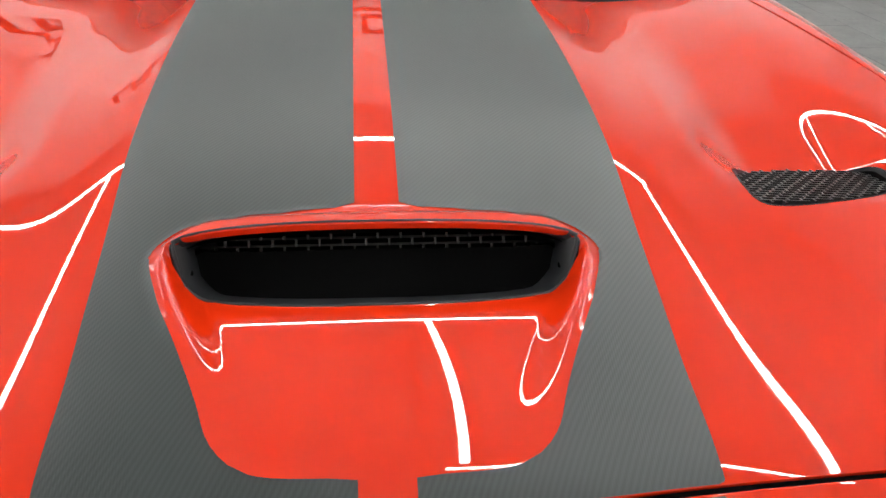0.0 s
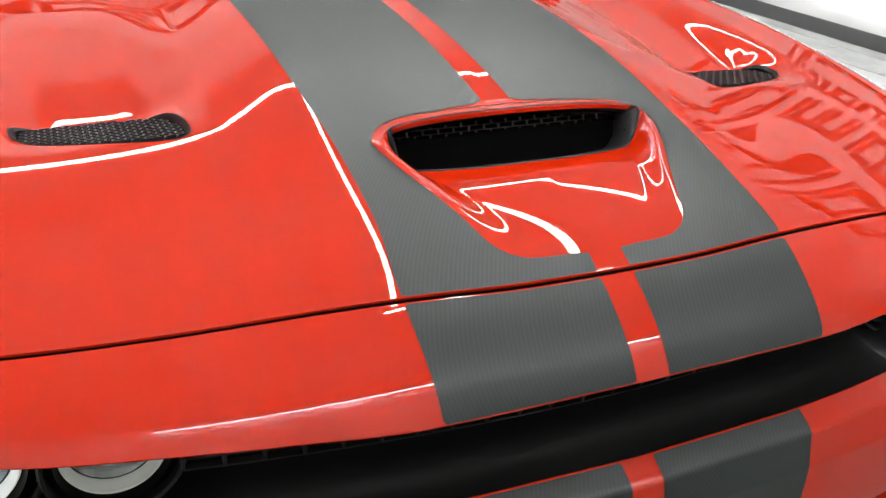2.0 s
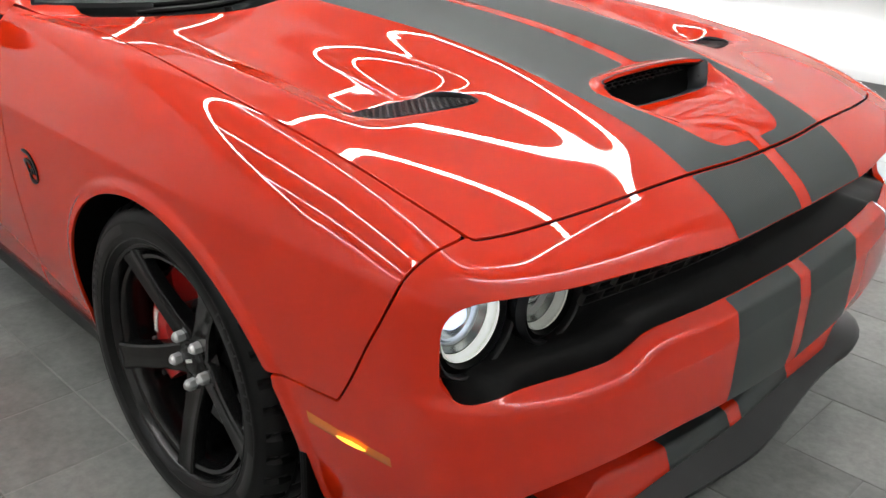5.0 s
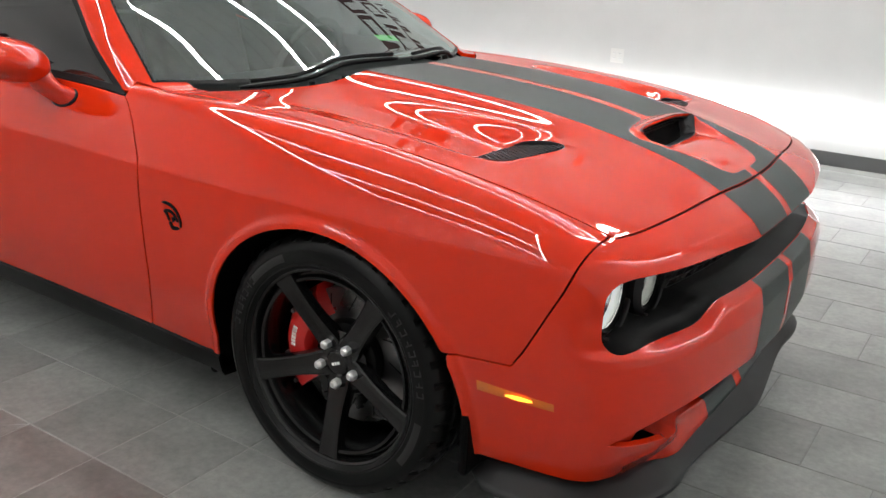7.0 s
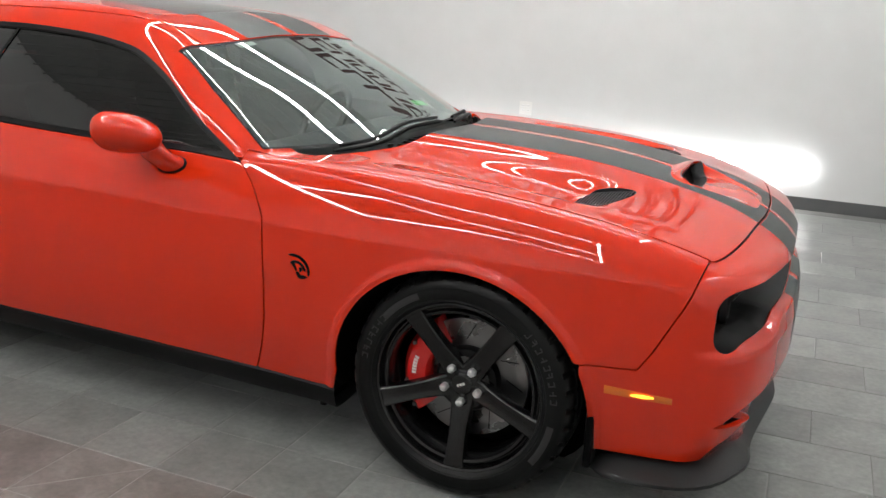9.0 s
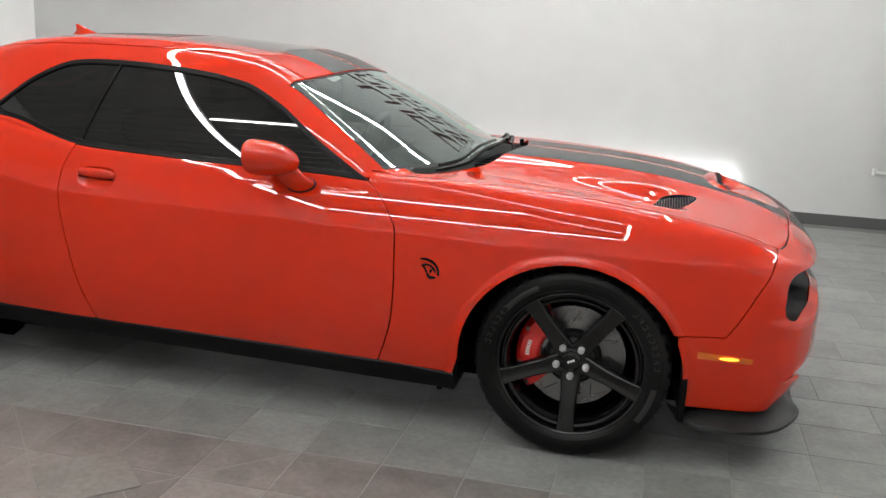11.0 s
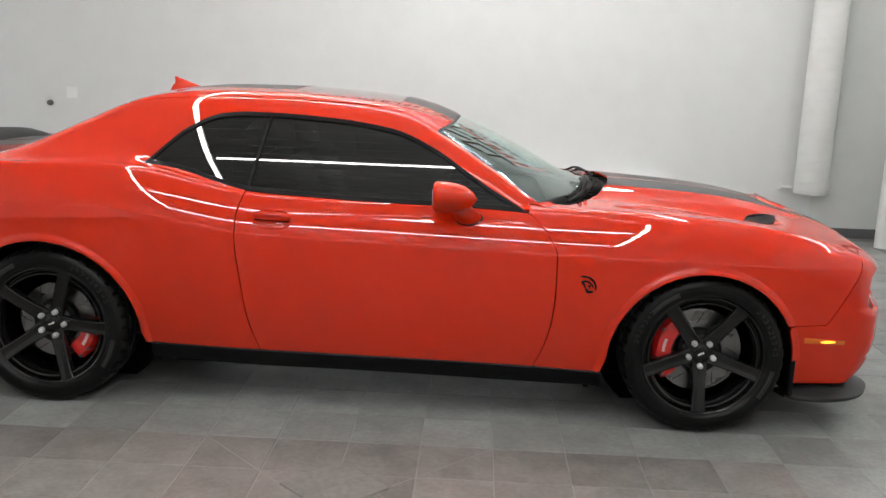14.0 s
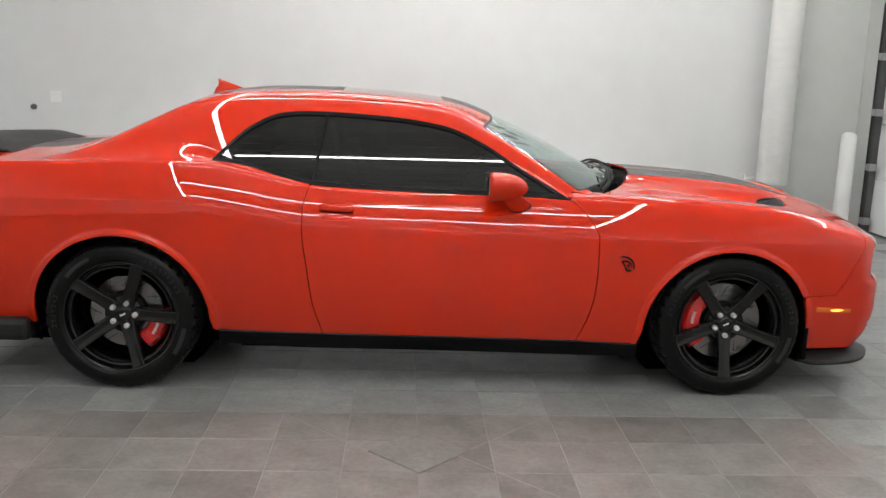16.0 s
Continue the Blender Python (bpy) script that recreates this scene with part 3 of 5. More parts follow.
# ---------------------------------------------------------------- the car
car = empty("car", "red two-door muscle coupe with matt carbon stripes on tiled floor", "car")
X, S, Z = xyz(SKIN)
GAP = 0.0036
gf = glass_field(X, S, Z)
gf = np.where((Z > 0.9) & (X < -0.75) & (X > -2.6) & (S > 0.45), gf, -0.2)
vent_f = poly_field(X, S, VENT)
mouth_f = np.minimum(X - mouth_back(S), mouth_front(S) - X)
mouth_f = np.where(S < 0.24, mouth_f, -0.1)
arch_f = np.minimum(arch_distance(X, Z, 0), arch_distance(X, Z, 1))
arch_f = np.where(S > 0.7, arch_f, 0.2)
screen_f = np.where((X > -1.4) & (X < -0.4), screen_field(X, S), -0.2)
back_f = np.where(X < -2.5, back_field(X, S), -0.2)
roof_f = np.minimum(np.minimum(0.545 - S, X - back_top(S)), screen_top(S) - X)
deck_f = np.minimum(np.minimum(0.66 - S, -3.265 - X), X + 3.98)
sun_f = np.minimum(np.minimum(-1.415 - X, X + 1.94), 0.375 - S) * (Z > 1.2) - 0.1 * (Z <= 1.2)
hood_f = np.minimum(np.minimum(hood_front(S) - X, hood_side(X) - S), X - hood_rear(S))
hood_f = np.where(Z > 0.72, hood_f, -0.2)


def least(*fields):
    out = fields[0]
    for f in fields[1:]:
        out = np.minimum(out, f)
    return out


# hood with its two vents and the mouth of the scoop
h = clip(SKIN, least(hood_f - 0.0038, -vent_f, -mouth_f))
h = flange(h, 0.006, 0.0012)
seal = clip(SKIN, least(0.012 - np.abs(hood_front(S) - X), hood_side(X) - 0.004 - S, Z - 0.72, X - 0.6))
hood = panel("hood", joined(h, mirrored(h)), RED, car, "glossy red hood with raised scoop")
seal = lifted(seal, -0.0045)
panel("hood_seal", joined(seal, mirrored(seal)), INNER, car, "black rubber seal")
h = clip(SKIN, least(hood_f - 0.0040, S - 0.0235, stripe_out(X) - S, -scoop_field(X, S) + 0.0, -mouth_f))
for sheet in (mirrored(h), h):
    panel("stripe", lifted(sheet, 0.0006), CARBON, hood, "matt grey carbon-weave vinyl stripe")

# fenders, doors, body sides
inner = least(S - hood_side(X) - GAP)
f = least(X - door_front(Z) - GAP, seam_field(X, Z) - GAP, arch_f, Z - sill_z(X), inner, np.maximum(X + 0.80, 0.962 - Z))
f = np.where(Z > 0.2, f, -0.1)
fenders = both("fender", flange(clip(SKIN, f)), RED, car)
d = least(door_front(Z) - X - GAP, X - door_rear(Z) - GAP, Z - sill_z(X), win_low(X) - 0.011 - Z)
cup_f = 1 - (np.abs((X + 1.926) / 0.084) ** 4 + ((Z - 0.892) / 0.0395) ** 2)
d = np.where(S > 0.7, np.minimum(d, -0.03 * cup_f), -0.1)
doors = both("door", flange(clip(SKIN, d)), RED, car)
quarter = door_rear(Z) - X - GAP
upper = np.minimum(Z - win_low(X) - 0.004, -0.803 - X)
foot = least(X + 0.803, hood_rear(S) - 0.004 - X, hood_side(X) - GAP - S, S - 0.735, Z - 0.9)
b = least(np.maximum(np.maximum(quarter, upper), foot), Z - sill_z(X), arch_f, -gf - 0.006, -screen_f - 0.002, -back_f - 0.002, -roof_f - GAP, -deck_f - GAP)
both("body_side", flange(clip(SKIN, b), 0.014), RED, car, "red quarter panel, roof rail and windscreen pillar")
r = flange(clip(SKIN, least(roof_f - GAP, -sun_f - 0.003, -screen_f - 0.002)))
roof = panel("roof", joined(r, mirrored(r)), RED, car)
r = clip(SKIN, least(roof_f - 0.003, -sun_f - 0.004, S - 0.024, 0.315 - S))
for sheet in (mirrored(r), r):
    xx = sheet[0][:, 0]
    for lo, hi in ((-1.6, 0), (-3, -1.6)):
        panel("stripe", lifted(clip(sheet, np.minimum(xx - lo, hi - xx)), 0.0006), CARBON, roof)
r = lifted(clip(SKIN, least(sun_f, -0.003 + roof_f)), -0.001)
panel("sunroof", joined(r, mirrored(r)), ROOF_GLASS, car, "dark glass sunroof")
r = flange(clip(SKIN, least(deck_f - GAP)))
deck = panel("trunk_lid", joined(r, mirrored(r)), RED, car)
r = clip(SKIN, least(deck_f - 0.003, S - 0.024, 0.31 - S))
for sheet in (mirrored(r), r):
    panel("stripe", lifted(sheet, 0.0006), CARBON, deck)

# glass
r = lifted(clip(SKIN, screen_f + 0.004), -0.005)
screen = panel("windscreen", joined(r, mirrored(r)), SCREEN_GLASS, car, "clear laminated windscreen")
r = lifted(clip(SKIN, least(screen_f + 0.004, 0.007 - screen_f)), -0.0042)
panel("screen_border", joined(r, mirrored(r)), BLACK_TRIM, screen, "black printed border")
r = lifted(clip(SKIN, back_f + 0.004), -0.005)
panel("rear_window", joined(r, mirrored(r)), DARK_GLASS, car)
pillar_x = -2.052 + (Z - 1.0) * 0.18
both("door_glass", lifted(clip(SKIN, least(gf - 0.006, X - pillar_x - 0.004)), -0.007), DARK_GLASS, car, "dark tinted door glass")
both("quarter_glass", lifted(clip(SKIN, least(gf - 0.006, pillar_x - X - 0.004)), -0.007), DARK_GLASS, car, "dark tinted quarter glass")
both("window_trim", lifted(flange(clip(SKIN, least(gf + 0.0055, 0.007 - gf)), 0.008), 0.0005), BLACK_TRIM, car, "satin black window trim")
both("pillar_trim", lifted(clip(SKIN, least(gf - 0.006, 0.007 - np.abs(X - pillar_x))), -0.003), BLACK_TRIM, car)

# cowl under the wipers
cf = least(X - screen_low(S) + 0.03, hood_rear(S) + 0.05 - X, hood_side(X) - S + 0.01)
cf = np.where((Z > 0.9) & (X < -0.2), cf, -0.1)
r = lifted(clip(SKIN, cf), -0.032)
cowl = panel("cowl", joined(r, mirrored(r)), BLACK_PLASTIC, car, "black plastic cowl grille")

# dark shell behind the gaps
sh = least(-gf + 0.004, -screen_f - 0.01, -back_f - 0.01, -sun_f - 0.01, -vent_f - 0.004, -mouth_f - 0.010, arch_f - 0.004, 0.60 - X)
sh = np.where((hood_f < -0.001) & (X < -0.25) & (X > screen_low(S) - 0.03) & (S < hood_side(X) - 0.005) & (Z > 0.9), -0.01, sh)
r = lifted(clip(SKIN, sh), -0.017)
panel("inner_shell", joined(r, mirrored(r)), INNER, car)

# ---- front fascia
A, B, C = xyz(NOSE)
open_top = curve((0, 0.750), (0.27, 0.750), (0.44, 0.758), (0.6, 0.764), (0.75, 0.765), (0.81, 0.763), (0.9, 0.757))


def open_low(s):
    return ridge_z(s) + 0.0215 - 0.010 * ease(s, 0.74, 0.86)


open_f = np.where(A > 0.6, smooth_min(np.minimum(open_top(B) - C, C - open_low(B)), (A - 0.714) * 1.1, 0.06), -0.2)
slot_top = curve((0, 0.404), (0.15, 0.412), (0.28, 0.424), (0.43, 0.432), (0.57, 0.428), (0.69, 0.417), (0.77, 0.397), (0.815, 0.372), (0.835, 0.35))
slot_low = curve((0.60, 0.324), (0.66, 0.333), (0.70, 0.338), (0.756, 0.345), (0.83, 0.357))
nose_low = curve((0, 0.196), (0.5, 0.202), (0.75, 0.226), (0.95, 0.238))
slot_f = np.where((A > 0.5), np.minimum(slot_top(B) - C, np.maximum(C - slot_low(B), 0.664 - B)), -0.2)
whole = least(-seam_field(A, C) - GAP, np.maximum(np.maximum(A - hood_front(B) - 0.0036, 0.795 - C), B - hood_side(A) - 0.001), arch_distance(A, C, 0), C - nose_low(B), A - 0.37)
fa = flange(clip(NOSE, least(whole, -open_f, -slot_f)), 0.014, 0.0016)
fascia = panel("front_fascia", joined(fa, mirrored(fa)), RED, car, "red front fascia with wide headlight opening")
st = clip(NOSE, least(whole - 0.0012, -open_f - 0.001, -slot_f - 0.001, B - 0.0235, stripe_out(A) - B))
for sheet in (mirrored(st), st):
    zz = sheet[0][:, 2]
    for lo, hi in ((0.69, 0.9), (0.33, 0.69)):
        panel("stripe", lifted(clip(sheet, np.minimum(zz - lo, hi - zz)), 0.0007), CARBON, fascia, "matt grey carbon-weave vinyl stripe")
dep = 0.010 + 0.135 * ease(C, open_low(B) - 0.006, open_low(B) + 0.020) + 0.06 * ease(C, open_low(B) + 0.015, open_low(B) + 0.06)
p, n, t = NOSE
flat = n * np.array([1, 1, 0.0])
flat /= np.linalg.norm(flat, axis=1, keepdims=True) + 1e-9
rec = clip((p - flat * dep[:, None], n, t), open_f + 0.035)
panel("grille_surround", joined(rec, mirrored(rec)), BLACK_PLASTIC, fascia, "smooth black headlight surround")
rec = clip((p - flat * 0.17, n, t), least(slot_f + 0.02, 0.33 - B, C - 0.23))
panel("slot_liner", joined(rec, mirrored(rec)), INNER, fascia)
rec = clip((p - flat * (0.085 - 0.06 * ease(B, 0.64, 0.78))[:, None], n, t), least(slot_f + 0.05, B - 0.30, C - 0.23))
for sheet in (mirrored(rec), rec):
    panel("slot_liner", sheet, RED, fascia)

def nose_point(s, z, depth=0.0):
    """The place on the front face at half width s and height z."""
    lo, hi = 0.3, 1.2
    for _ in range(30):
        mid = (lo + hi) / 2
        if float(skin(np.array(mid), np.array(abs(s)), np.array(z))) < 0:
            lo = mid
        else:
            hi = mid
    return Vector((lo - depth, s, z))


# bar under the slot, with the stripes running over it
bar_x = curve((0, 0.806), (0.3, 0.798), (0.5, 0.797), (0.6, 0.795), (0.7, 0.793), (0.76, 0.779), (0.79, 0.76), soft=0.02)
bar_z = curve((0, 0.244), (0.15, 0.248), (0.3, 0.264), (0.4, 0.284), (0.5, 0.304), (0.6, 0.322), (0.7, 0.338), (0.78, 0.344), soft=0.03)


def bar_row(y, lift):
    s = abs(y)
    x, z, zb = float(bar_x(s)), float(bar_z(s)), float(nose_low(s)) + 0.002
    prof = [(-0.10, z + 0.004 - zb), (-0.045, z + 0.003 - zb), (-0.010, z - zb), (-0.003, z - 0.003 - zb), (0.003, (z - zb) * 0.80), (0.009, (z - zb) * 0.52), (0.010, (z - zb) * 0.48), (0.013, (z - zb) * 0.40), (0.016, 0.010), (0.013, 0.003), (0.002, -0.002), (-0.06, -0.004)]
    out = []
    for k, (dx, dz) in enumerate(prof):
        xx = x + dx
        w = float(ease(np.array(s), 0.48, 0.645))
        if w > 0 and k >= 2:
            xx += w * (nose_point(s, max(zb + dz, zb + 0.002)).x - (0.0005, 0.012, 0.06)[max(k - 9, 0)] - xx)
        out.append((xx + lift * (0.6 if k < 11 else 0), y, zb + dz + lift * (0.8 if k < 5 else 0)))
    return out


def bar_strip(name, y0, y1, lift, mat, label=""):
    n = max(int(abs(y1 - y0) / 0.02), 2)
    ob = part(name, bm_from(*loft([bar_row(y, lift) for y in np.linspace(y0, y1, n)], closed_ring=False)), mat, fascia, label, smooth=True, angle=50)
    return ob


bar_strip("lower_bar", -0.6645, 0.6645, 0.0, RED, "red bar under the front slot")
for y0, y1 in ((-0.268, -0.027), (0.027, 0.268)):
    bar_strip("stripe", y0, y1, 0.0008, CARBON, "matt grey carbon-weave vinyl stripe")
sh = clip(lifted(NOSE, -0.04), least(-open_f - 0.002, -slot_f - 0.002, A - 0.5, C - 0.25, np.where(B < 0.78, C - 0.45, 1.0)))
panel("inner_shell", joined(sh, mirrored(sh)), INNER, fascia)


def lattice(place, us, vs, skip, r=0.0016, deep=0.006):
    """A mesh grille of bars in a brick pattern: place(u, v, w) maps to the car."""
    verts, faces = [], []

    def bar(u0, v0, u1, v1):
        du, dv = (0, r) if abs(u1 - u0) > abs(v1 - v0) else (r, 0)
        k = len(verts)
        for w in (0, -deep):
            verts.extend([place(u0 - du, v0 - dv, w), place(u1 - du, v1 - dv, w), place(u1 + du, v1 + dv, w), place(u0 + du, v0 + dv, w)])
        faces.extend([(k, k + 1, k + 2, k + 3), (k, k + 4, k + 5, k + 1), (k + 1, k + 5, k + 6, k + 2), (k + 2, k + 6, k + 7, k + 3), (k + 3, k + 7, k + 4, k)])

    for j, v in enumerate(vs):
        for i in range(len(us) - 1):
            a, b = us[i], us[i + 1]
            if skip((a + b) / 2, v):
                bar(a, v, b, v)
        if j + 1 < len(vs):
            off = (us[1] - us[0]) / 2 * (j % 2)
            for a in us:
                if skip(a + off, (v + vs[j + 1]) / 2):
                    bar(a + off, v, a + off, vs[j + 1])
    return verts, faces


# upper grille mesh: an upright panel of brick pattern behind the lip
def mesh_place(u, v, w):
    return (0.772 - 0.16 * u * u + w + 0.35 * (v - 0.64), u, v)


vs_, fs_ = lattice(mesh_place, list(np.arange(-0.529, 0.5291, 0.046)), list(np.arange(0.652, 0.80, 0.0215)), lambda u, v: abs(u) < 0.54, 0.0019, 0.010)
mesh_object("grille_mesh", vs_, fs_, MESH_GREY, fascia, smooth=False)


# hood vents
def vent(side):
    out = VENT
    ring = [on_skin(x, side * s) for x, s in out]
    c = sum(ring, Vector()) / len(ring)
    # the insert lies in the plane of its rim
    rows = [[p + Vector((0, 0, 0.0005)) for p in ring], [c + (p - c) * 0.975 + Vector((0, 0, 0.001)) for p in ring], [c + (p - c) * 0.93 + Vector((0, 0, -0.004)) for p in ring], [c + (p - c) * 0.92 + Vector((0, 0, -0.03)) for p in ring]]
    frame_ob = part("hood_vent", bm_from(*loft(rows)), BLACK_TRIM, hood, "black heat extractor vent with mesh", smooth=True)
    a = np.array([[p.x, abs(p.y), 1] for p in ring])
    k = np.linalg.lstsq(a, np.array([p.z for p in ring]), rcond=None)[0]

    def place(u, v, w):
        return (v, side * u, k[0] * v + k[1] * u + k[2] - 0.0005 + w)

    poly = [(c.x + (p.x - c.x) * 0.95, abs(c.y) + (abs(p.y) - abs(c.y)) * 0.95) for p in ring]

    def inside(u, v):
        return float(poly_field(np.array([v]), np.array([u]), poly)[0]) > 0.001

    v, f = lattice(place, list(np.arange(0.425, 0.69, 0.0165)), list(np.arange(0.226, 0.402, 0.0098)), inside, 0.0014, 0.007)
    mesh_object("vent_mesh", v, f, VENT_BLACK, frame_ob, smooth=False)
    floor_ = bm_from([c + (p - c) * 0.97 + Vector((0, 0, -0.028)) for p in ring], [tuple(range(len(ring)))])
    part("vent_floor", floor_, INNER, frame_ob)


vent(-1)
vent(1)


# scoop mouth: liner and mesh
def scoop_mouth():
    back, front = [], []
    for s in np.linspace(-0.1995, 0.1995, 61):
        xb, xf = float(mouth_back(abs(s))), float(mouth_front(abs(s)))
        if xf - xb < 0.002:
            xf = xb + 0.002
        back.append(on_skin(xb, s))
        front.append(on_skin(xf, s))
    ring = back + front[::-1]
    c = sum(ring, Vector()) / len(ring)
    n = len(back)

    def inset(k, dx, dz, up):
        out = []
        for i, p in enumerate(ring):
            q = c + (p - c) * k
            out.append(Vector((q.x + dx, q.y, q.z + dz + (up if i < n else 0))))
        return out

    rows = [inset(1.0, 0, 0, 0), inset(0.985, -0.004, -0.002, -0.001), inset(0.96, -0.010, -0.006, -0.003), inset(0.93, -0.05, -0.022, -0.006), inset(0.90, -0.12, -0.036, -0.012)]
    liner = part("scoop_liner", bm_from(*loft(rows)), DUCT_GREY, hood, "dark grey plastic scoop duct", smooth=True)
    part("scoop_rim", tube([p + Vector((-0.003, 0, -0.0015)) for p in ring] + [ring[0] + Vector((-0.003, 0, -0.0015))], 0.0028, 8), SPLITTER_MAT, liner, "dark grey plastic rim", smooth=True)
    last = rows[-1]
    part("duct_end", bm_from(last, [tuple(range(len(last)))]), INNER, liner)
    us = list(np.arange(-0.18, 0.181, 0.024))

    def place(u, v, w):
        t = (v - 0.0) / 1.0
        zb = c.z - 0.016 + 0.052 * t
        return (c.x - 0.046 - 0.012 * t + w, u, zb)

    v, f = lattice(place, us, list(np.linspace(-0.08, 0.62, 6)), lambda u, v: abs(u) < 0.178, 0.0011, 0.005)
    # vertical bars are thin in v as well
    mesh_object("scoop_mesh", v, f, MESH_GREY, liner, smooth=False)


scoop_mouth()


# headlights
def headlight(s, z, r, x, lit, label):
    side = 1 if s > 0 else -1
    ob = part("headlight", lathe([(r * 0.80, x - 0.09), (r * 0.97, x - 0.02), (r * 1.0, x + 0.012), (r * 1.02, x + 0.018), (r * 1.16, x + 0.012), (r * 1.30, x + 0.008), (r * 1.31, x - 0.09)], 64, "x"), BLACK_PLASTIC, fascia, label, smooth=True)
    # inner rings glow faintly too, though their lamps are unlit
    part("halo_ring", lathe([(r * 0.93, x - 0.004), (r * 0.945, x + 0.006), (r * 0.91, x + 0.010), (r * 0.86, x + 0.004), (r * 0.845, x - 0.012)], 64, "x"), HALO_LIT if lit else HALO_UNLIT_GLOW, ob, "pale daytime ring", smooth=True)
    part("bezel", lathe([(r * 1.17, x + 0.010), (r * 1.18, x + 0.024), (r * 1.23, x + 0.027), (r * 1.28, x + 0.022), (r * 1.30, x + 0.004)], 64, "x"), SPLITTER_MAT, ob, "satin grey lamp bezel", smooth=True)
    part("reflector", lathe([(0.001, x - 0.06), (r * 0.32, x - 0.055), (r * 0.55, x - 0.045), (r * 0.70, x - 0.03), (r * 0.82, x - 0.012)], 48, "x"), HEAD_DIM, ob, smooth=True)
    part("projector", lathe([(0.0005, x - 0.010), (r * 0.20, x - 0.014), (r * 0.36, x - 0.026), (r * 0.42, x - 0.045)], 48, "x"), HEAD_LIT if lit else HEAD_DIM, ob, "lit projector lens" if lit else "unlit lens", smooth=True)
    cuts = []
    for k in (0.58, 0.68, 0.76):
        cuts.append(part("lens_ring", lathe([(r * k, x - 0.030), (r * (k + 0.012), x - 0.022), (r * (k + 0.03), x - 0.030)], 48, "x"), SILVER, ob, smooth=True))
    cover = part("lens_cover", lathe([(0.0005, x + 0.020), (r * 0.5, x + 0.018), (r * 0.9, x + 0.010), (r * 0.97, x + 0.004)], 48, "x"), LAMP_GLASS, ob, "clear lens cover", smooth=True)
    cover.visible_shadow = False
    ob.location = (0, s, z)
    return ob


for side in (-1, 1):
    headlight(side * 0.765, 0.684, 0.0750, 0.676, True, "round outer headlight, lit white")
    headlight(side * 0.600, 0.682, 0.0630, 0.700, False, "round inner headlight in black bezel")

# side markers
for side in (-1, 1):
    rows = []
    for k, (x, z0, z1) in enumerate(zip(np.linspace(0.440, 0.628, 13), np.linspace(0.436, 0.428, 13), np.linspace(0.463, 0.449, 13))):
        c = [on_side(x, z) for z in (z0, (z0 + z1) / 2, z1)]
        lift = [0.0, 0.004, 0.0] if 0 < k < 12 else [0, 0.0005, 0]
        rows.append([Vector((q.x, -side * (q.y - l), q.z)) for q, l in zip(c, lift)])
    mk = part("side_marker", bm_from(*loft(rows, closed_ring=False)), AMBER, fascia, "amber side marker lamp, lit", smooth=True)
    rows = []
    for x in np.linspace(0.515, 0.58, 8):
        w = 0.006 * math.sin(math.pi * (x - 0.505) / 0.085)
        rows.append([Vector((q.x, -side * (q.y - 0.0055), q.z)) for q in (on_side(x, 0.4445 - w), on_side(x, 0.4445 + w))])
    part("bulb", bm_from(*loft(rows, closed_ring=False)), AMBER_LIT, mk)

# side skirts
for side in (-1, 1):
    rows = []
    for x in np.linspace(-2.50, -0.44, 30):
        z = float(sill_z(np.array(x)))
        y = -on_side(x, z + 0.004).y
        zl = 0.209 - 0.028 * (x + 2.5) / 2.0
        rows.append([(x, side * a, c) for a, c in ((y - 0.05, z + 0.004), (y - 0.003, z + 0.002), (y + 0.004, z - 0.006), (y - 0.006, zl + 0.02), (y - 0.018, zl), (y - 0.06, zl - 0.004), (y - 0.30, zl + 0.01))])
    part("side_skirt", bm_from(*loft(rows, closed_ring=False)), BLACK_TRIM, car, "satin black side skirt", smooth=True)

# splitter: a black lip under the fascia with ears at its corners
outer = rounded([(0.405, 0.850), (0.47, 0.893), (0.60, 0.884), (0.70, 0.856), (0.775, 0.800), (0.835, 0.690), (0.850, 0.600), (0.838, 0.500), (0.842, 0.390), (0.866, 0.200), (0.884, 0.05), (0.886, 0.0)], 0.25, 1)[:-1]
outer = [(0.405, 0.845)] + outer[1:-1] + [(0.886, 0.0)]
rows = []
for x, s in outer:
    dirx, dirs = x - 0.25, s - 0.0
    k = 1 / math.hypot(dirx, dirs * 0.75)
    ix, is_ = x - dirx * k * 0.10, s - dirs * 0.75 * k * 0.10
    jx, js = x - dirx * k * 0.22, s - dirs * 0.75 * k * 0.22
    mx, ms = x - dirx * k * 0.05, s - dirs * 0.75 * k * 0.05
    ear = 0.02 * math.exp(-((s - 0.70) / 0.15) ** 2)
    rows.append([(jx, js, 0.26), (ix, is_, 0.238), (mx, ms, 0.194 + ear * 0.3), (x - dirx * k * 0.012, s - dirs * k * 0.009, 0.176 + ear), (x, s, 0.168 + ear), (x - dirx * k * 0.002, s, 0.156 + ear), (x - dirx * k * 0.012, s - dirs * k * 0.009, 0.150 + ear * 0.8), (jx, js, 0.152)])
full = [[(a, -b, c) for a, b, c in r] for r in rows] + [r for r in rows[::-1]][1:]
part("front_splitter", bm_from(*loft(full, closed_ring=False)), SPLITTER_MAT, car, "satin black front splitter", smooth=True, angle=55)

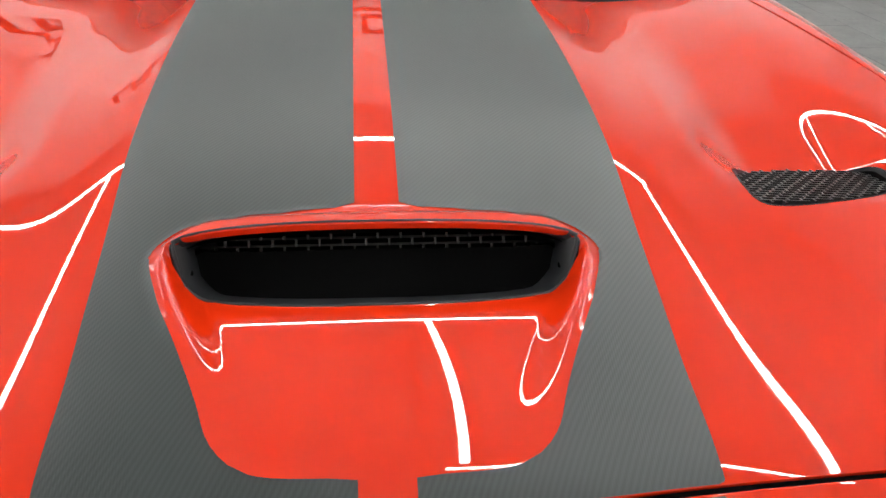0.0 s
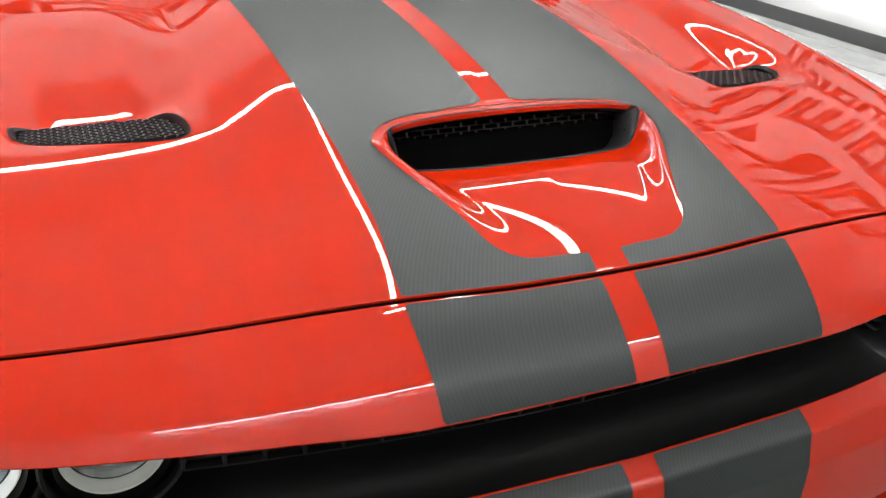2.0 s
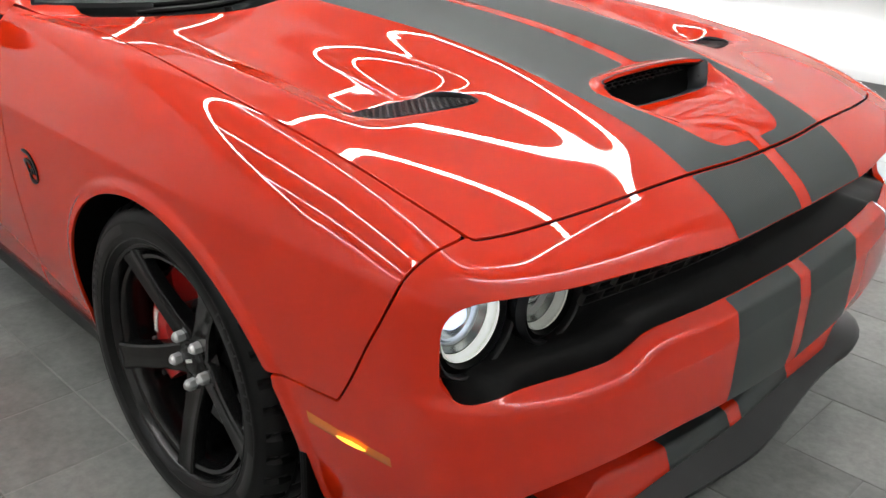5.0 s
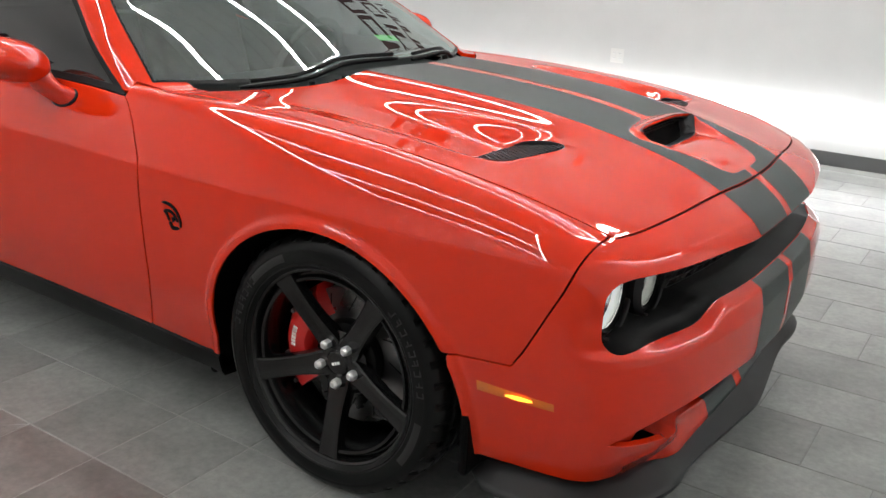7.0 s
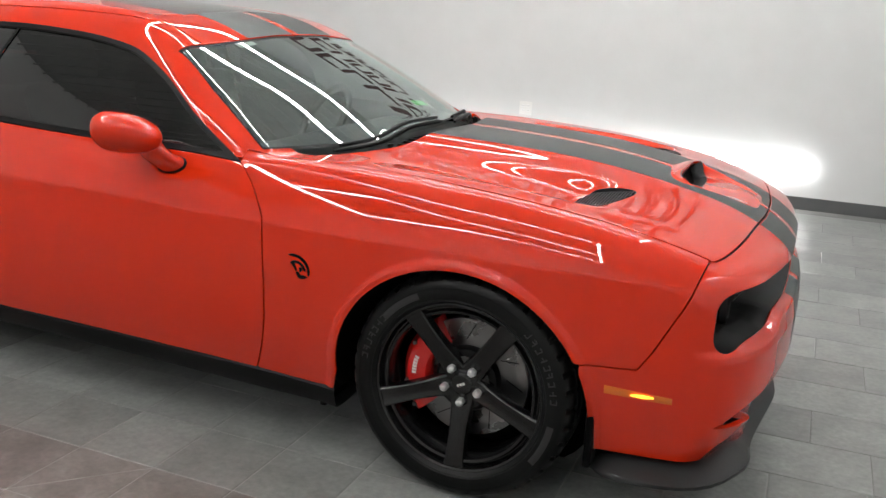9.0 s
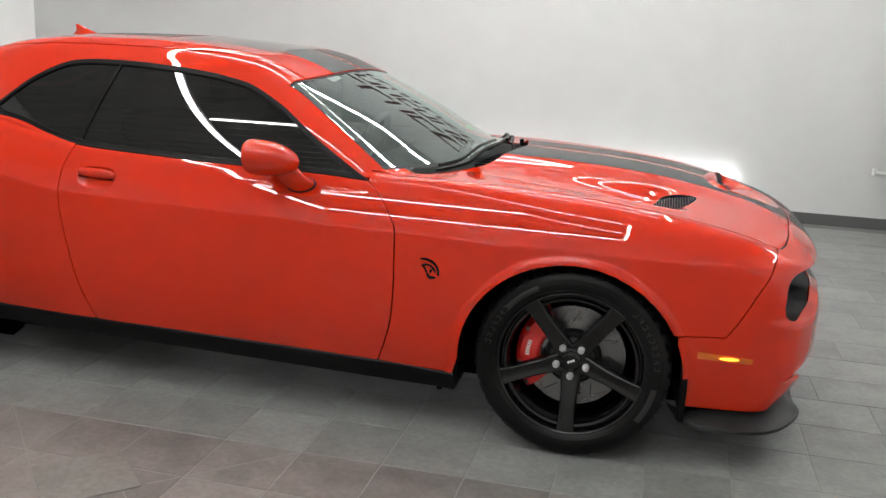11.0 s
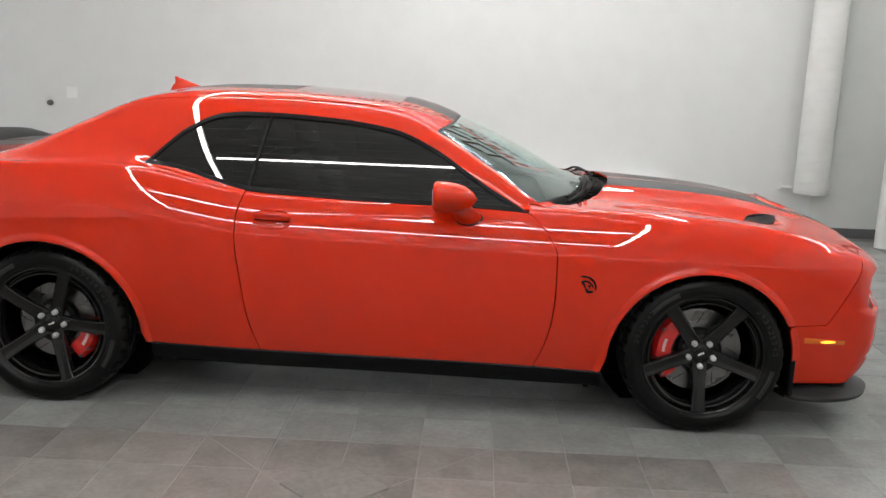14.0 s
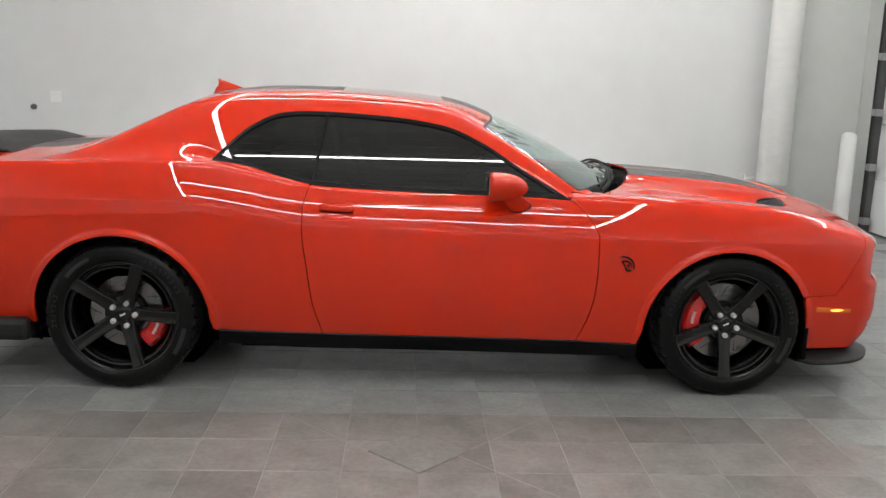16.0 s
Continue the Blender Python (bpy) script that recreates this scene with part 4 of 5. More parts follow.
# wheel housings and flaps
for side in (-1, 1):
    for k, (cx, cz, r) in enumerate(ARCHES):
        rows = []
        for a in np.linspace(-0.16, math.pi + 0.16, 40):
            px, pz = cx + (r + 0.004) * math.cos(a), cz + (r + 0.004) * math.sin(a)
            y = -on_side(px, max(pz, 0.27)).y - 0.006
            rows.append([(px, side * y, pz), (px, side * (y - 0.02), pz), (px, side * 0.50, pz)])
        part("wheel_housing", bm_from(*loft(rows, closed_ring=False)), INNER, car, smooth=True)
        disc_ = [(cx + (r + 0.01) * math.cos(a), side * 0.52, cz + (r + 0.01) * math.sin(a)) for a in np.linspace(0, 2 * math.pi, 32, endpoint=False)]
        part("housing_back", bm_from(disc_, [tuple(range(32))]), INNER, car)
    bm = bmesh.new()
    add_box(bm, (-0.512, side * 0.70, 0.168), (-0.488, side * 0.866, 0.50), 0.008, Matrix.Translation((0, 0, 0)))
    part("mud_flap", bm, BLACK_PLASTIC, car, "black flap behind the front wheel")
    bm = bmesh.new()
    add_box(bm, (0.394, side * 0.70, 0.185), (0.418, side * 0.900, 0.44), 0.008)
    part("mud_flap", bm, BLACK_PLASTIC, car, "black air deflector ahead of the wheel")

# plain boxes; the unseen middle one hangs low to block light under the car
bm = bmesh.new()
add_box(bm, (-3.95, -0.62, 0.150), (0.62, 0.62, 0.30), 0.02)
add_box(bm, (-2.40, -0.84, 0.196), (-0.52, 0.84, 0.28), 0.01)
part("underbody", bm, INNER, car)
bm = bmesh.new()
add_box(bm, (-4.0, -0.90, 0.22), (-3.40, 0.90, 0.335), 0.03)
part("rear_diffuser", bm, SPLITTER_MAT, car, "black lower rear bumper")


# ---- wheels
def make_wheel(cx, side, turn, front):
    """One wheel built about its hub; the outer face looks along -y before turning."""
    hub = new("wheel")
    hub.parent = car
    prof = [(0.262, -0.112), (0.270, -0.124), (0.278, -0.132), (0.2805, -0.1345), (0.283, -0.1335), (0.287, -0.1362), (0.300, -0.138), (0.312, -0.1385), (0.330, -0.134), (0.343, -0.126), (0.351, -0.116), (0.355, -0.108)]
    crown = [(0.3575, -0.098), (0.359, -0.085), (0.360, -0.070), (0.3525, -0.068), (0.3525, -0.060), (0.3605, -0.058), (0.361, -0.035), (0.361, -0.020), (0.3535, -0.018), (0.3535, -0.008), (0.361, -0.006), (0.361, 0.02), (0.3605, 0.04), (0.3535, 0.042), (0.3535, 0.05), (0.360, 0.052), (0.359, 0.07), (0.357, 0.085), (0.353, 0.10), (0.34, 0.115), (0.30, 0.124), (0.25, 0.115)]
    seg = 320
    vs, fs = [], []
    full_prof = prof + crown
    n = len(full_prof)
    for i in range(seg):
        a = 2 * math.pi * i / seg
        for j, (r, h) in enumerate(full_prof):
            cut = 0.0
            if r > 0.350 and -0.118 < h < -0.068:
                cut = 0.0075 if (i + int((h + 0.112) * 45)) % 8 < 2 else 0
            if r > 0.356 and -0.060 < h < -0.018:
                cut = 0.005 if (i + 3 + int((h + 0.06) * 60)) % 10 < 2 else 0
            if r > 0.354 and 0.05 < h < 0.10:
                cut = 0.0075 if (i + 4) % 8 < 2 else 0
            vs.append(((r - cut) * math.cos(a), h, (r - cut) * math.sin(a)))
    for i in range(seg):
        k = (i + 1) % seg
        for j in range(n - 1):
            fs.append((i * n + j, i * n + j + 1, k * n + j + 1, k * n + j))
    part("tyre", bm_from(vs, fs), RUBBER, hub, "black low-profile tyre", smooth=True, angle=22)
    # raised sidewall marks: plain bars, no lettering
    bm = bmesh.new()
    for a0, cnt, wd in ((158, 7, 3.3), (38, 5, 3.9), (16, 4, 3.9)):
        for q in range(cnt):
            a = radians(a0 + q * (wd + 1.2) - cnt * (wd + 1.2) / 2 + (20 if not front else 0))
            m = Matrix.Rotation(-a, 4, "Y") @ Matrix.Translation((0.309, -0.1385, 0))
            hi = 0.0105
            add_box(bm, (-hi, -0.0006, -0.0085), (hi, 0.0012, -0.0050), 0, m)
            if q % 3 != 1:
                add_box(bm, (hi - 0.0035, -0.0006, -0.0050), (hi, 0.0012, 0.0060), 0, m)
            if q % 2:
                add_box(bm, (-0.0018, -0.0006, -0.0050), (0.0018, 0.0012, 0.0045), 0, m)
            else:
                add_box(bm, (-hi, -0.0006, -0.0050), (-hi + 0.0035, 0.0012, 0.0060), 0, m)
    # two smooth pads round the wall
    for a0 in (128, -22):
        rows = []
        for a in np.radians(np.linspace(a0 - 13, a0 + 13, 20)):
            rows.append([(r * math.cos(a), y, r * math.sin(a)) for r, y in ((0.297, -0.1375), (0.299, -0.1390), (0.316, -0.1388), (0.319, -0.1368))])
        bm2 = bm_from(*loft(rows, closed_ring=False))
        part("sidewall_pad", bm2, SIDE_PRINT, hub, smooth=True)
    tagged(part("sidewall_mark", bm, SIDE_PRINT, hub), kind="stuff")
    bm = lathe([(0.318, -0.1384), (0.322, -0.1388), (0.326, -0.1372)], 160)
    part("sidewall_ridge", bm, RUBBER, hub, smooth=True)
    rim = part("rim", lathe([(0.258, 0.10), (0.252, 0.06), (0.236, 0.00), (0.230, -0.06), (0.232, -0.098), (0.236, -0.108), (0.244, -0.1105), (0.2475, -0.106), (0.250, -0.098), (0.2545, -0.098), (0.257, -0.110), (0.262, -0.121), (0.268, -0.1245), (0.2745, -0.1225), (0.274, -0.112)], 120), WHEEL_BLACK, hub, "matt black five-spoke alloy rim", smooth=True, angle=30)
    for q in range(5):
        a = radians(turn + 72 * q)
        rows = []
        for r, w, y0, th_ in ((0.030, 0.041, -0.074, 0.05), (0.06, 0.038, -0.077, 0.045), (0.09, 0.0335, -0.084, 0.036), (0.13, 0.0305, -0.094, 0.032), (0.17, 0.0300, -0.103, 0.030), (0.21, 0.0310, -0.111, 0.030), (0.240, 0.0335, -0.1165, 0.030), (0.262, 0.037, -0.1205, 0.03)):
            rows.append([(r, y0 + th_, -w * 1.05), (r, y0 + 0.012, -w), (r, y0 + 0.003, -w * 0.90), (r, y0, -w * 0.74), (r, y0 + 0.0025, -w * 0.3), (r, y0 + 0.0035, 0), (r, y0 + 0.0025, w * 0.3), (r, y0, w * 0.74), (r, y0 + 0.003, w * 0.90), (r, y0 + 0.012, w), (r, y0 + th_, w * 1.05)])
        bm = bm_from(*loft(rows, closed_ring=False))
        bmesh.ops.transform(bm, matrix=Matrix.Rotation(-a, 4, "Y"), verts=bm.verts[:])
        part("spoke", bm, WHEEL_BLACK, rim, smooth=True, angle=32)
        nut = bmesh.new()
        add_cyl(nut, (0.0575, -0.070, 0), (0.0575, -0.092, 0), 0.0135, 0.0130, 6)
        add_cyl(nut, (0.0575, -0.0915, 0), (0.0575, -0.0985, 0), 0.0122, 0.007, 12)
        bmesh.ops.transform(nut, matrix=Matrix.Rotation(-a, 4, "Y"), verts=nut.verts[:])
        part("lug_nut", nut, LUG_STEEL, rim, "chrome lug nut")
    cap = part("centre_cap", lathe([(0.0005, -0.0835), (0.028, -0.0835), (0.033, -0.082), (0.037, -0.076), (0.046, -0.074), (0.085, -0.060)], 48), WHEEL_BLACK, rim, smooth=True)
    bm = bmesh.new()
    for q in range(3):
        add_box(bm, (-0.014 + q * 0.010, -0.0845, -0.004), (-0.007 + q * 0.010, -0.083, 0.004), 0, Matrix.Rotation(radians(-25), 4, "Y"))
    part("cap_mark", bm, SILVER, rim)
    part("brake_disc", lathe([(0.07, -0.016), (0.10, -0.014), (0.192 if front else 0.175, -0.014), (0.192 if front else 0.175, 0.014), (0.07, 0.014)], 96), DISC, hub, "slotted steel brake disc", smooth=True, angle=25)
    bm = bmesh.new()
    for q in range(12):
        m = Matrix.Rotation(2 * math.pi * q / 12, 4, "Y") @ Matrix.Translation((0.15, 0, 0)) @ Matrix.Rotation(0.5, 4, "Y")
        add_box(bm, (-0.030, -0.0152, -0.0012), (0.030, -0.0138, 0.0012), 0, m)
    tagged(part("disc_slot", bm, INNER, hub), kind="stuff")
    part("hub_face", lathe([(0.0005, -0.050), (0.088, -0.045), (0.100, -0.040), (0.106, -0.028), (0.107, 0.0)], 40), BLACK_TRIM, hub, smooth=True)
    # caliper
    a0, a1 = (120, 220) if front else (-56, 4)
    rows = []
    for a in np.radians(np.linspace(a0, a1, 18)):
        e = 0.006 * abs(math.sin((a - math.radians(a0)) / (math.radians(a1 - a0)) * math.pi * 3))
        rows.append([(r * math.cos(a), y, r * math.sin(a)) for r, y in ((0.122, -0.018), (0.122, -0.046), (0.132, -0.056 - e), (0.165, -0.060 - e), (0.192, -0.054 - e), (0.211, -0.035), (0.213, 0.02), (0.122, 0.02))])
    cal = part("brake_caliper", bm_from(*loft(rows, cap=True)), CALIPER, hub, "red brake caliper", smooth=True, angle=35)
    bm = bmesh.new()
    am = radians((a0 + a1) / 2)
    for q in range(6):
        a = am + radians((q - 2.5) * 3.6)
        add_box(bm, (-0.007, -0.001, -0.0035), (0.007, 0.001, 0.0035), 0, Matrix.Rotation(-a, 4, "Y") @ Matrix.Translation((0.166, -0.0672, 0)))
    part("caliper_mark", bm, CALIPER_MARK, cal)
    for k in (0.06, 0.30, 0.70, 0.94):
        a = radians(a0 + (a1 - a0) * k)
        bm = bmesh.new()
        add_cyl(bm, (0.196 * math.cos(a), -0.040, 0.196 * math.sin(a)), (0.196 * math.cos(a), -0.064, 0.196 * math.sin(a)), 0.0085, 0.007, 6)
        part("bolt", bm, STEEL_DARK, cal)
    hub.matrix_basis = Matrix.Translation((cx, side * 0.808, 0.361)) @ (Matrix.Rotation(math.pi, 4, "Z") if side > 0 else Matrix.Identity(4))
    return hub


make_wheel(0.0, -1, -90, True)
make_wheel(-2.95, -1, 71, False)
make_wheel(0.0, 1, -60, True)
make_wheel(-2.95, 1, 20, False)


# ---- mirrors
def mirror(side):
    def pod(cx, cy, cz, rx, ry, rz, x_cut):
        rows = []
        for i, u in enumerate(np.linspace(-1, 1, 19)):
            # along x: flat rear face, rounded nose
            t = (u + 1) / 2
            k = min(1.0, (1 - max(0, (t - 0.12) / 0.88) ** 2.6) ** 0.5) if t > 0.12 else 0.84 + 0.16 * (1 - (1 - t / 0.12) ** 2) ** 0.5
            k = max(k, 0.02)
            row = []
            for a in np.linspace(0, 2 * math.pi, 40, endpoint=False):
                c, s_ = math.cos(a), math.sin(a)
                e = 2 / 2.25
                yy = math.copysign(abs(c) ** e, c) * ry * k
                zz = math.copysign(abs(s_) ** e, s_) * rz * k * (1.0 if s_ > 0 else 0.86)
                row.append((cx + rx * u + 0.02 * (1 - k), side * (cy + yy * (1 + 0.05 * s_)), cz + zz + 0.02 * (yy / ry)))
            rows.append(row)
        return loft(rows, cap=True)

    ob = part("door_mirror", bm_from(*pod(-1.135, 1.000, 1.030, 0.085, 0.106, 0.073, 0)), RED, car, "red teardrop door mirror", smooth=True, angle=60)
    base, neck = [], []
    for a in np.linspace(0, 2 * math.pi, 28, endpoint=False):
        q = on_side(-1.060 + 0.054 * math.cos(a) + 0.010 * math.sin(a), 0.930 + 0.027 * math.sin(a))
        base.append(Vector((q.x, -side * q.y, q.z)))
        neck.append(Vector((-1.112 + 0.046 * math.cos(a), side * (0.952 - 0.034 * math.sin(a)), 1.0 + 0.012 * math.cos(a))))
    rows = []
    for t in np.linspace(0, 1, 10):
        k = t ** 0.8
        swell = Vector((0.004, side * 0.010, -0.008)) * math.sin(math.pi * t)
        rows.append([p.lerp(q, k) + swell for p, q in zip(base, neck)])
    part("stalk", bm_from(*loft(rows, cap=True)), RED, ob, smooth=True, angle=60)
    c = sum(base, Vector()) / len(base)
    rows = [[c + (p - c) * k + Vector((0, side * h, 0)) for p in base] for k, h in ((1.03, -0.004), (1.06, 0.001), (1.05, 0.005), (1.0, 0.007))]
    part("gasket", bm_from(*loft(rows, cap=True)), BLACK_TRIM, ob, smooth=True)
    bm = bmesh.new()
    add_box(bm, (-1.2208, side * 0.940, 1.003), (-1.2190, side * 1.055, 1.072), 0.0005)
    part("mirror_glass", bm, CHROME, ob)


mirror(-1)
mirror(1)


# ---- door handles: recess cup and grip
for side in (-1, 1):
    rows = []
    for u in np.linspace(-1, 1, 25):
        x = -1.926 + 0.086 * u
        hgt = 0.041 * max(0.0, 1 - abs(u) ** 4) ** 0.5
        row = []
        for v in np.linspace(-1, 1, 9):
            z = 0.892 + hgt * v
            q = on_side(x, z)
            dent = 0.0135 * (1 - abs(u) ** 4) * max(0, 1 - (v * 1.0) ** 4)
            row.append((q.x, -side * (q.y + dent - 0.0012), q.z))
        rows.append(row)
    cup = part("handle_cup", bm_from(*loft(rows, closed_ring=False)), RED, doors[0] if side < 0 else doors[1], smooth=True, angle=60)
    rows = []
    for u in np.linspace(-1, 1, 25):
        x = -1.926 + 0.083 * u
        q = on_side(x, 0.9)
        k = max(0.03, (1 - abs(u) ** 5)) ** 0.5
        y = -q.y + 0.002 + 0.008 * k
        rows.append([(x, side * (y + 0.009 * math.cos(a) * k), 0.910 + 0.019 * math.sin(a) * k - 0.012 * u * 0.3) for a in np.linspace(0, 2 * math.pi, 14, endpoint=False)])
    part("door_handle", bm_from(*loft(rows, cap=True)), RED, doors[0] if side < 0 else doors[1], "red pull handle", smooth=True, angle=60)
    # black strip drawn in as the shade under the grip
    rows = []
    for u in np.linspace(-0.93, 0.93, 15):
        q = on_side(-1.926 + 0.083 * u, 0.888)
        z = 0.8885 - 0.0036 * u
        rows.append([(q.x, -side * (q.y + 0.011), z - 0.004), (q.x, -side * (q.y - 0.001), z - 0.001), (q.x, -side * (q.y - 0.004), z + 0.005)])
    part("handle_gap", bm_from(*loft(rows, closed_ring=False)), INNER, cup)

# ---- wipers on the cowl
for s0, s1, dx in ((-0.62, -0.02, 0.0), (0.0, 0.56, 0.015)):
    pts = []
    for t in np.linspace(0, 1, 14):
        s = s0 + (s1 - s0) * t
        q = on_skin(float(screen_low(np.array(abs(s)))) + 0.035 - 0.03 * t + dx, s)
        pts.append((q.x, q.y, q.z - 0.002 + 0.008 * math.sin(t * math.pi)))
    wp = part("wiper", tube(pts, 0.0085, 8, [0.6] + [1] * 12 + [0.5]), BLACK_TRIM, car, "black windscreen wiper", smooth=True)
    pts2 = [(p[0] - 0.024, p[1], p[2] + 0.012) for p in pts[1:]]
    part("blade", tube(pts2, 0.0068, 6), BLACK_TRIM, wp, smooth=True)
    bm = bmesh.new()
    p0 = Vector(pts[4])
    add_cyl(bm, p0 + Vector((0.05, 0, -0.05)), p0 + Vector((0.042, 0, 0.0)), 0.013, 0.010, 16)
    part("pivot", bm, BLACK_TRIM, wp)
bm = bmesh.new()
for s in np.linspace(-0.7, 0.7, 57):
    q = on_skin(float(hood_rear(np.array(abs(s)))) - 0.045, s)
    add_box(bm, (q.x - 0.03, s - 0.004, q.z - 0.036), (q.x + 0.025, s + 0.004, q.z - 0.026))
part("cowl_slat", bm, BLACK_TRIM, cowl)

# ---- roof antenna
rows = []
for z, x0, x1, w in ((1.395, -2.68, -2.49, 0.032), (1.428, -2.665, -2.51, 0.028), (1.441, -2.652, -2.545, 0.014), (1.455, -2.650, -2.585, 0.007), (1.470, -2.652, -2.626, 0.004), (1.476, -2.652, -2.640, 0.002)):
    n = 18
    rows.append([((x0 + x1) / 2 + (x1 - x0) / 2 * math.cos(a), w * math.sin(a), z) for a in np.linspace(0, 2 * math.pi, n, endpoint=False)])
part("antenna_fin", bm_from(*loft(rows, cap=True)), RED, car, "red shark-fin roof antenna", smooth=True, angle=50)

# ---- rear spoiler
rows = []
for s in np.linspace(-0.54, 0.54, 41):
    k = 1 - 0.5 * (abs(s) / 0.54) ** 4
    z = 1.100 + 0.048 * k
    x = -3.91 + 0.10 * (abs(s) / 0.8) ** 2
    rows.append([(x + 0.33, s, 1.094), (x + 0.28, s, z - 0.028), (x + 0.16, s, z), (x + 0.0, s, z - 0.004), (x - 0.16, s, z - 0.012), (x - 0.17, s, z - 0.03), (x + 0.0, s, z - 0.06), (x + 0.20, s, 1.094)])
part("rear_spoiler", bm_from(*loft(rows, closed_ring=True)), BLACK_TRIM, car, "dark satin rear spoiler", smooth=True, angle=45)

# ---- fender emblems: a dark abstract shape of a few curved bars
SHAPES = [[(-0.06, 0.98), (0.14, 1.06), (0.42, 1.04), (0.70, 0.92), (0.90, 0.70), (1.00, 0.42), (0.98, 0.16), (0.90, 0.20), (0.90, 0.42), (0.80, 0.66), (0.62, 0.82), (0.40, 0.93), (0.12, 0.95)],
          [(0.04, 0.66), (0.22, 0.78), (0.50, 0.76), (0.72, 0.60), (0.84, 0.36), (0.76, 0.34), (0.64, 0.54), (0.46, 0.66), (0.24, 0.67), (0.30, 0.52), (0.40, 0.34), (0.32, 0.30), (0.20, 0.52)],
          [(0.30, 0.28), (0.44, 0.30), (0.52, 0.14), (0.70, 0.16), (0.88, 0.10), (0.70, 0.0), (0.44, 0.0)],
          [(0.48, 0.50), (0.66, 0.50), (0.62, 0.36), (0.50, 0.26), (0.52, 0.38)]]
for k, fen in enumerate(fenders):
    bm = bmesh.new()
    for sh_ in SHAPES:
        lo = []
        hi = []
        for u, v in rounded([(a, b) for a, b in sh_], 0.22, 1):
            q = on_side(-0.570 + 0.074 * u, 0.634 + 0.074 * v)
            sg = 1 if k == 0 else -1
            lo.append(bm.verts.new((q.x, q.y * sg, q.z)))
            hi.append(bm.verts.new((q.x, (q.y - 0.0035) * sg, q.z)))
        bm.faces.new(hi)
        for i in range(len(lo)):
            j = (i + 1) % len(lo)
            bm.faces.new((lo[i], lo[j], hi[j], hi[i]))
    part("emblem", bm, BLACK_TRIM, fen, "small black fender emblem")

# ---- windscreen sticker and tag
def patch(name, s0, s1, t0, t1, mat, lift, label):
    """A flat label on the inside of the windscreen between half widths s and x values t."""
    rows = []
    for x in np.linspace(t0, t1, 5):
        rows.append([on_skin(x, s) + Vector((-0.004, 0, -0.007 + lift)) for s in np.linspace(s0, s1, 5)])
    part(name, bm_from(*loft(rows, closed_ring=False)), mat, screen, label)


patch("inspection_sticker", -0.40, -0.30, -1.165, -1.125, STICKER, 0.0, "pale inspection sticker")
patch("inspection_sticker", 0.10, 0.22, -0.66, -0.63, GREEN, 0.0, "small green tag inside the glass")

# ---- cabin
def cushion(lo, hi, m=None, bevel=0.05):
    bm = bmesh.new()
    add_box(bm, lo, hi, bevel, m, 4)
    return bm


for y in (-0.37, 0.37):
    seat = new("seat")
    seat.parent = car
    part("seat_base", cushion((-1.75, y - 0.25, 0.42), (-1.22, y + 0.25, 0.60)), LEATHER, seat, smooth=True)
    part("backrest", cushion((-0.07, -0.25, 0), (0.07, 0.25, 0.62), Matrix.Translation((-1.78, y, 0.52)) @ Matrix.Rotation(radians(-18), 4, "Y")), LEATHER, seat, "black leather front seat", smooth=True)
    part("headrest", cushion((-0.05, -0.13, 0), (0.05, 0.13, 0.19), Matrix.Translation((-2.0, y, 1.10)) @ Matrix.Rotation(radians(-10), 4, "Y")), LEATHER, seat, smooth=True)
part("rear_bench", cushion((-2.75, -0.60, 0.50), (-2.50, 0.60, 1.02)), LEATHER, car, smooth=True)
part("dashboard", cushion((-1.08, -0.74, 0.70), (-0.66, 0.74, 0.945), None, 0.06), LEATHER, car, "black dashboard", smooth=True)
rings = []
for a in np.linspace(0, 2 * math.pi, 33)[:-1]:
    rings.append([Vector(((0.018 * math.cos(b)), (0.18 + 0.018 * math.sin(b)) * math.cos(a), (0.18 + 0.018 * math.sin(b)) * math.sin(a))) for b in np.linspace(0, 2 * math.pi, 9)[:-1]])
rings.append(rings[0])
sw = bm_from(*loft(rings))
bmesh.ops.transform(sw, matrix=Matrix.Translation((-1.22, 0.37, 0.93)) @ Matrix.Rotation(radians(25), 4, "Y"), verts=sw.verts[:])
part("steering_wheel", sw, LEATHER, car, smooth=True)
part("floor_pan", cushion((-3.1, -0.80, 0.30), (-0.55, 0.80, 0.36), None, 0.01), INNER, car)

# ---------------------------------------------------------------- the room
W, E, N, SO, TOP = -6.35, 3.27, 4.45, -8.2, 5.2


def slab(name, lo, hi, mat, label, category="wall"):
    bm = bmesh.new()
    add_box(bm, lo, hi)
    return tagged(part(name, bm, mat), label, category, kind="structure")


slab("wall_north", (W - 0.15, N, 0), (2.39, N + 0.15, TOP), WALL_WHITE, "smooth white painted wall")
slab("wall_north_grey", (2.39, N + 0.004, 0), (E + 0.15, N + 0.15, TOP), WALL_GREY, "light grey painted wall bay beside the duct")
# side walls coloured paler than the north wall, to bounce more light
slab("wall_west", (W - 0.15, SO, 0), (W, N, TOP), WALL_BRIGHT, "smooth white painted wall")
slab("wall_south", (W - 0.15, SO - 0.15, 0), (E + 0.15, SO, TOP), WALL_BRIGHT, "plain white wall")
slab("wall_east", (E, SO, 0), (E + 0.15, 0.4, TOP), WALL_BRIGHT, "plain white wall")
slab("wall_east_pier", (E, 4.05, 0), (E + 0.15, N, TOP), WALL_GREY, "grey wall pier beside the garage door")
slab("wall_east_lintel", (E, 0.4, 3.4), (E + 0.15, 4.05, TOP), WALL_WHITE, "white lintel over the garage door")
slab("ceiling", (W - 0.15, SO - 0.15, TOP), (E + 0.15, N + 0.15, TOP + 0.15), CEILING_MAT, "dark grey metal ceiling", "ceiling")
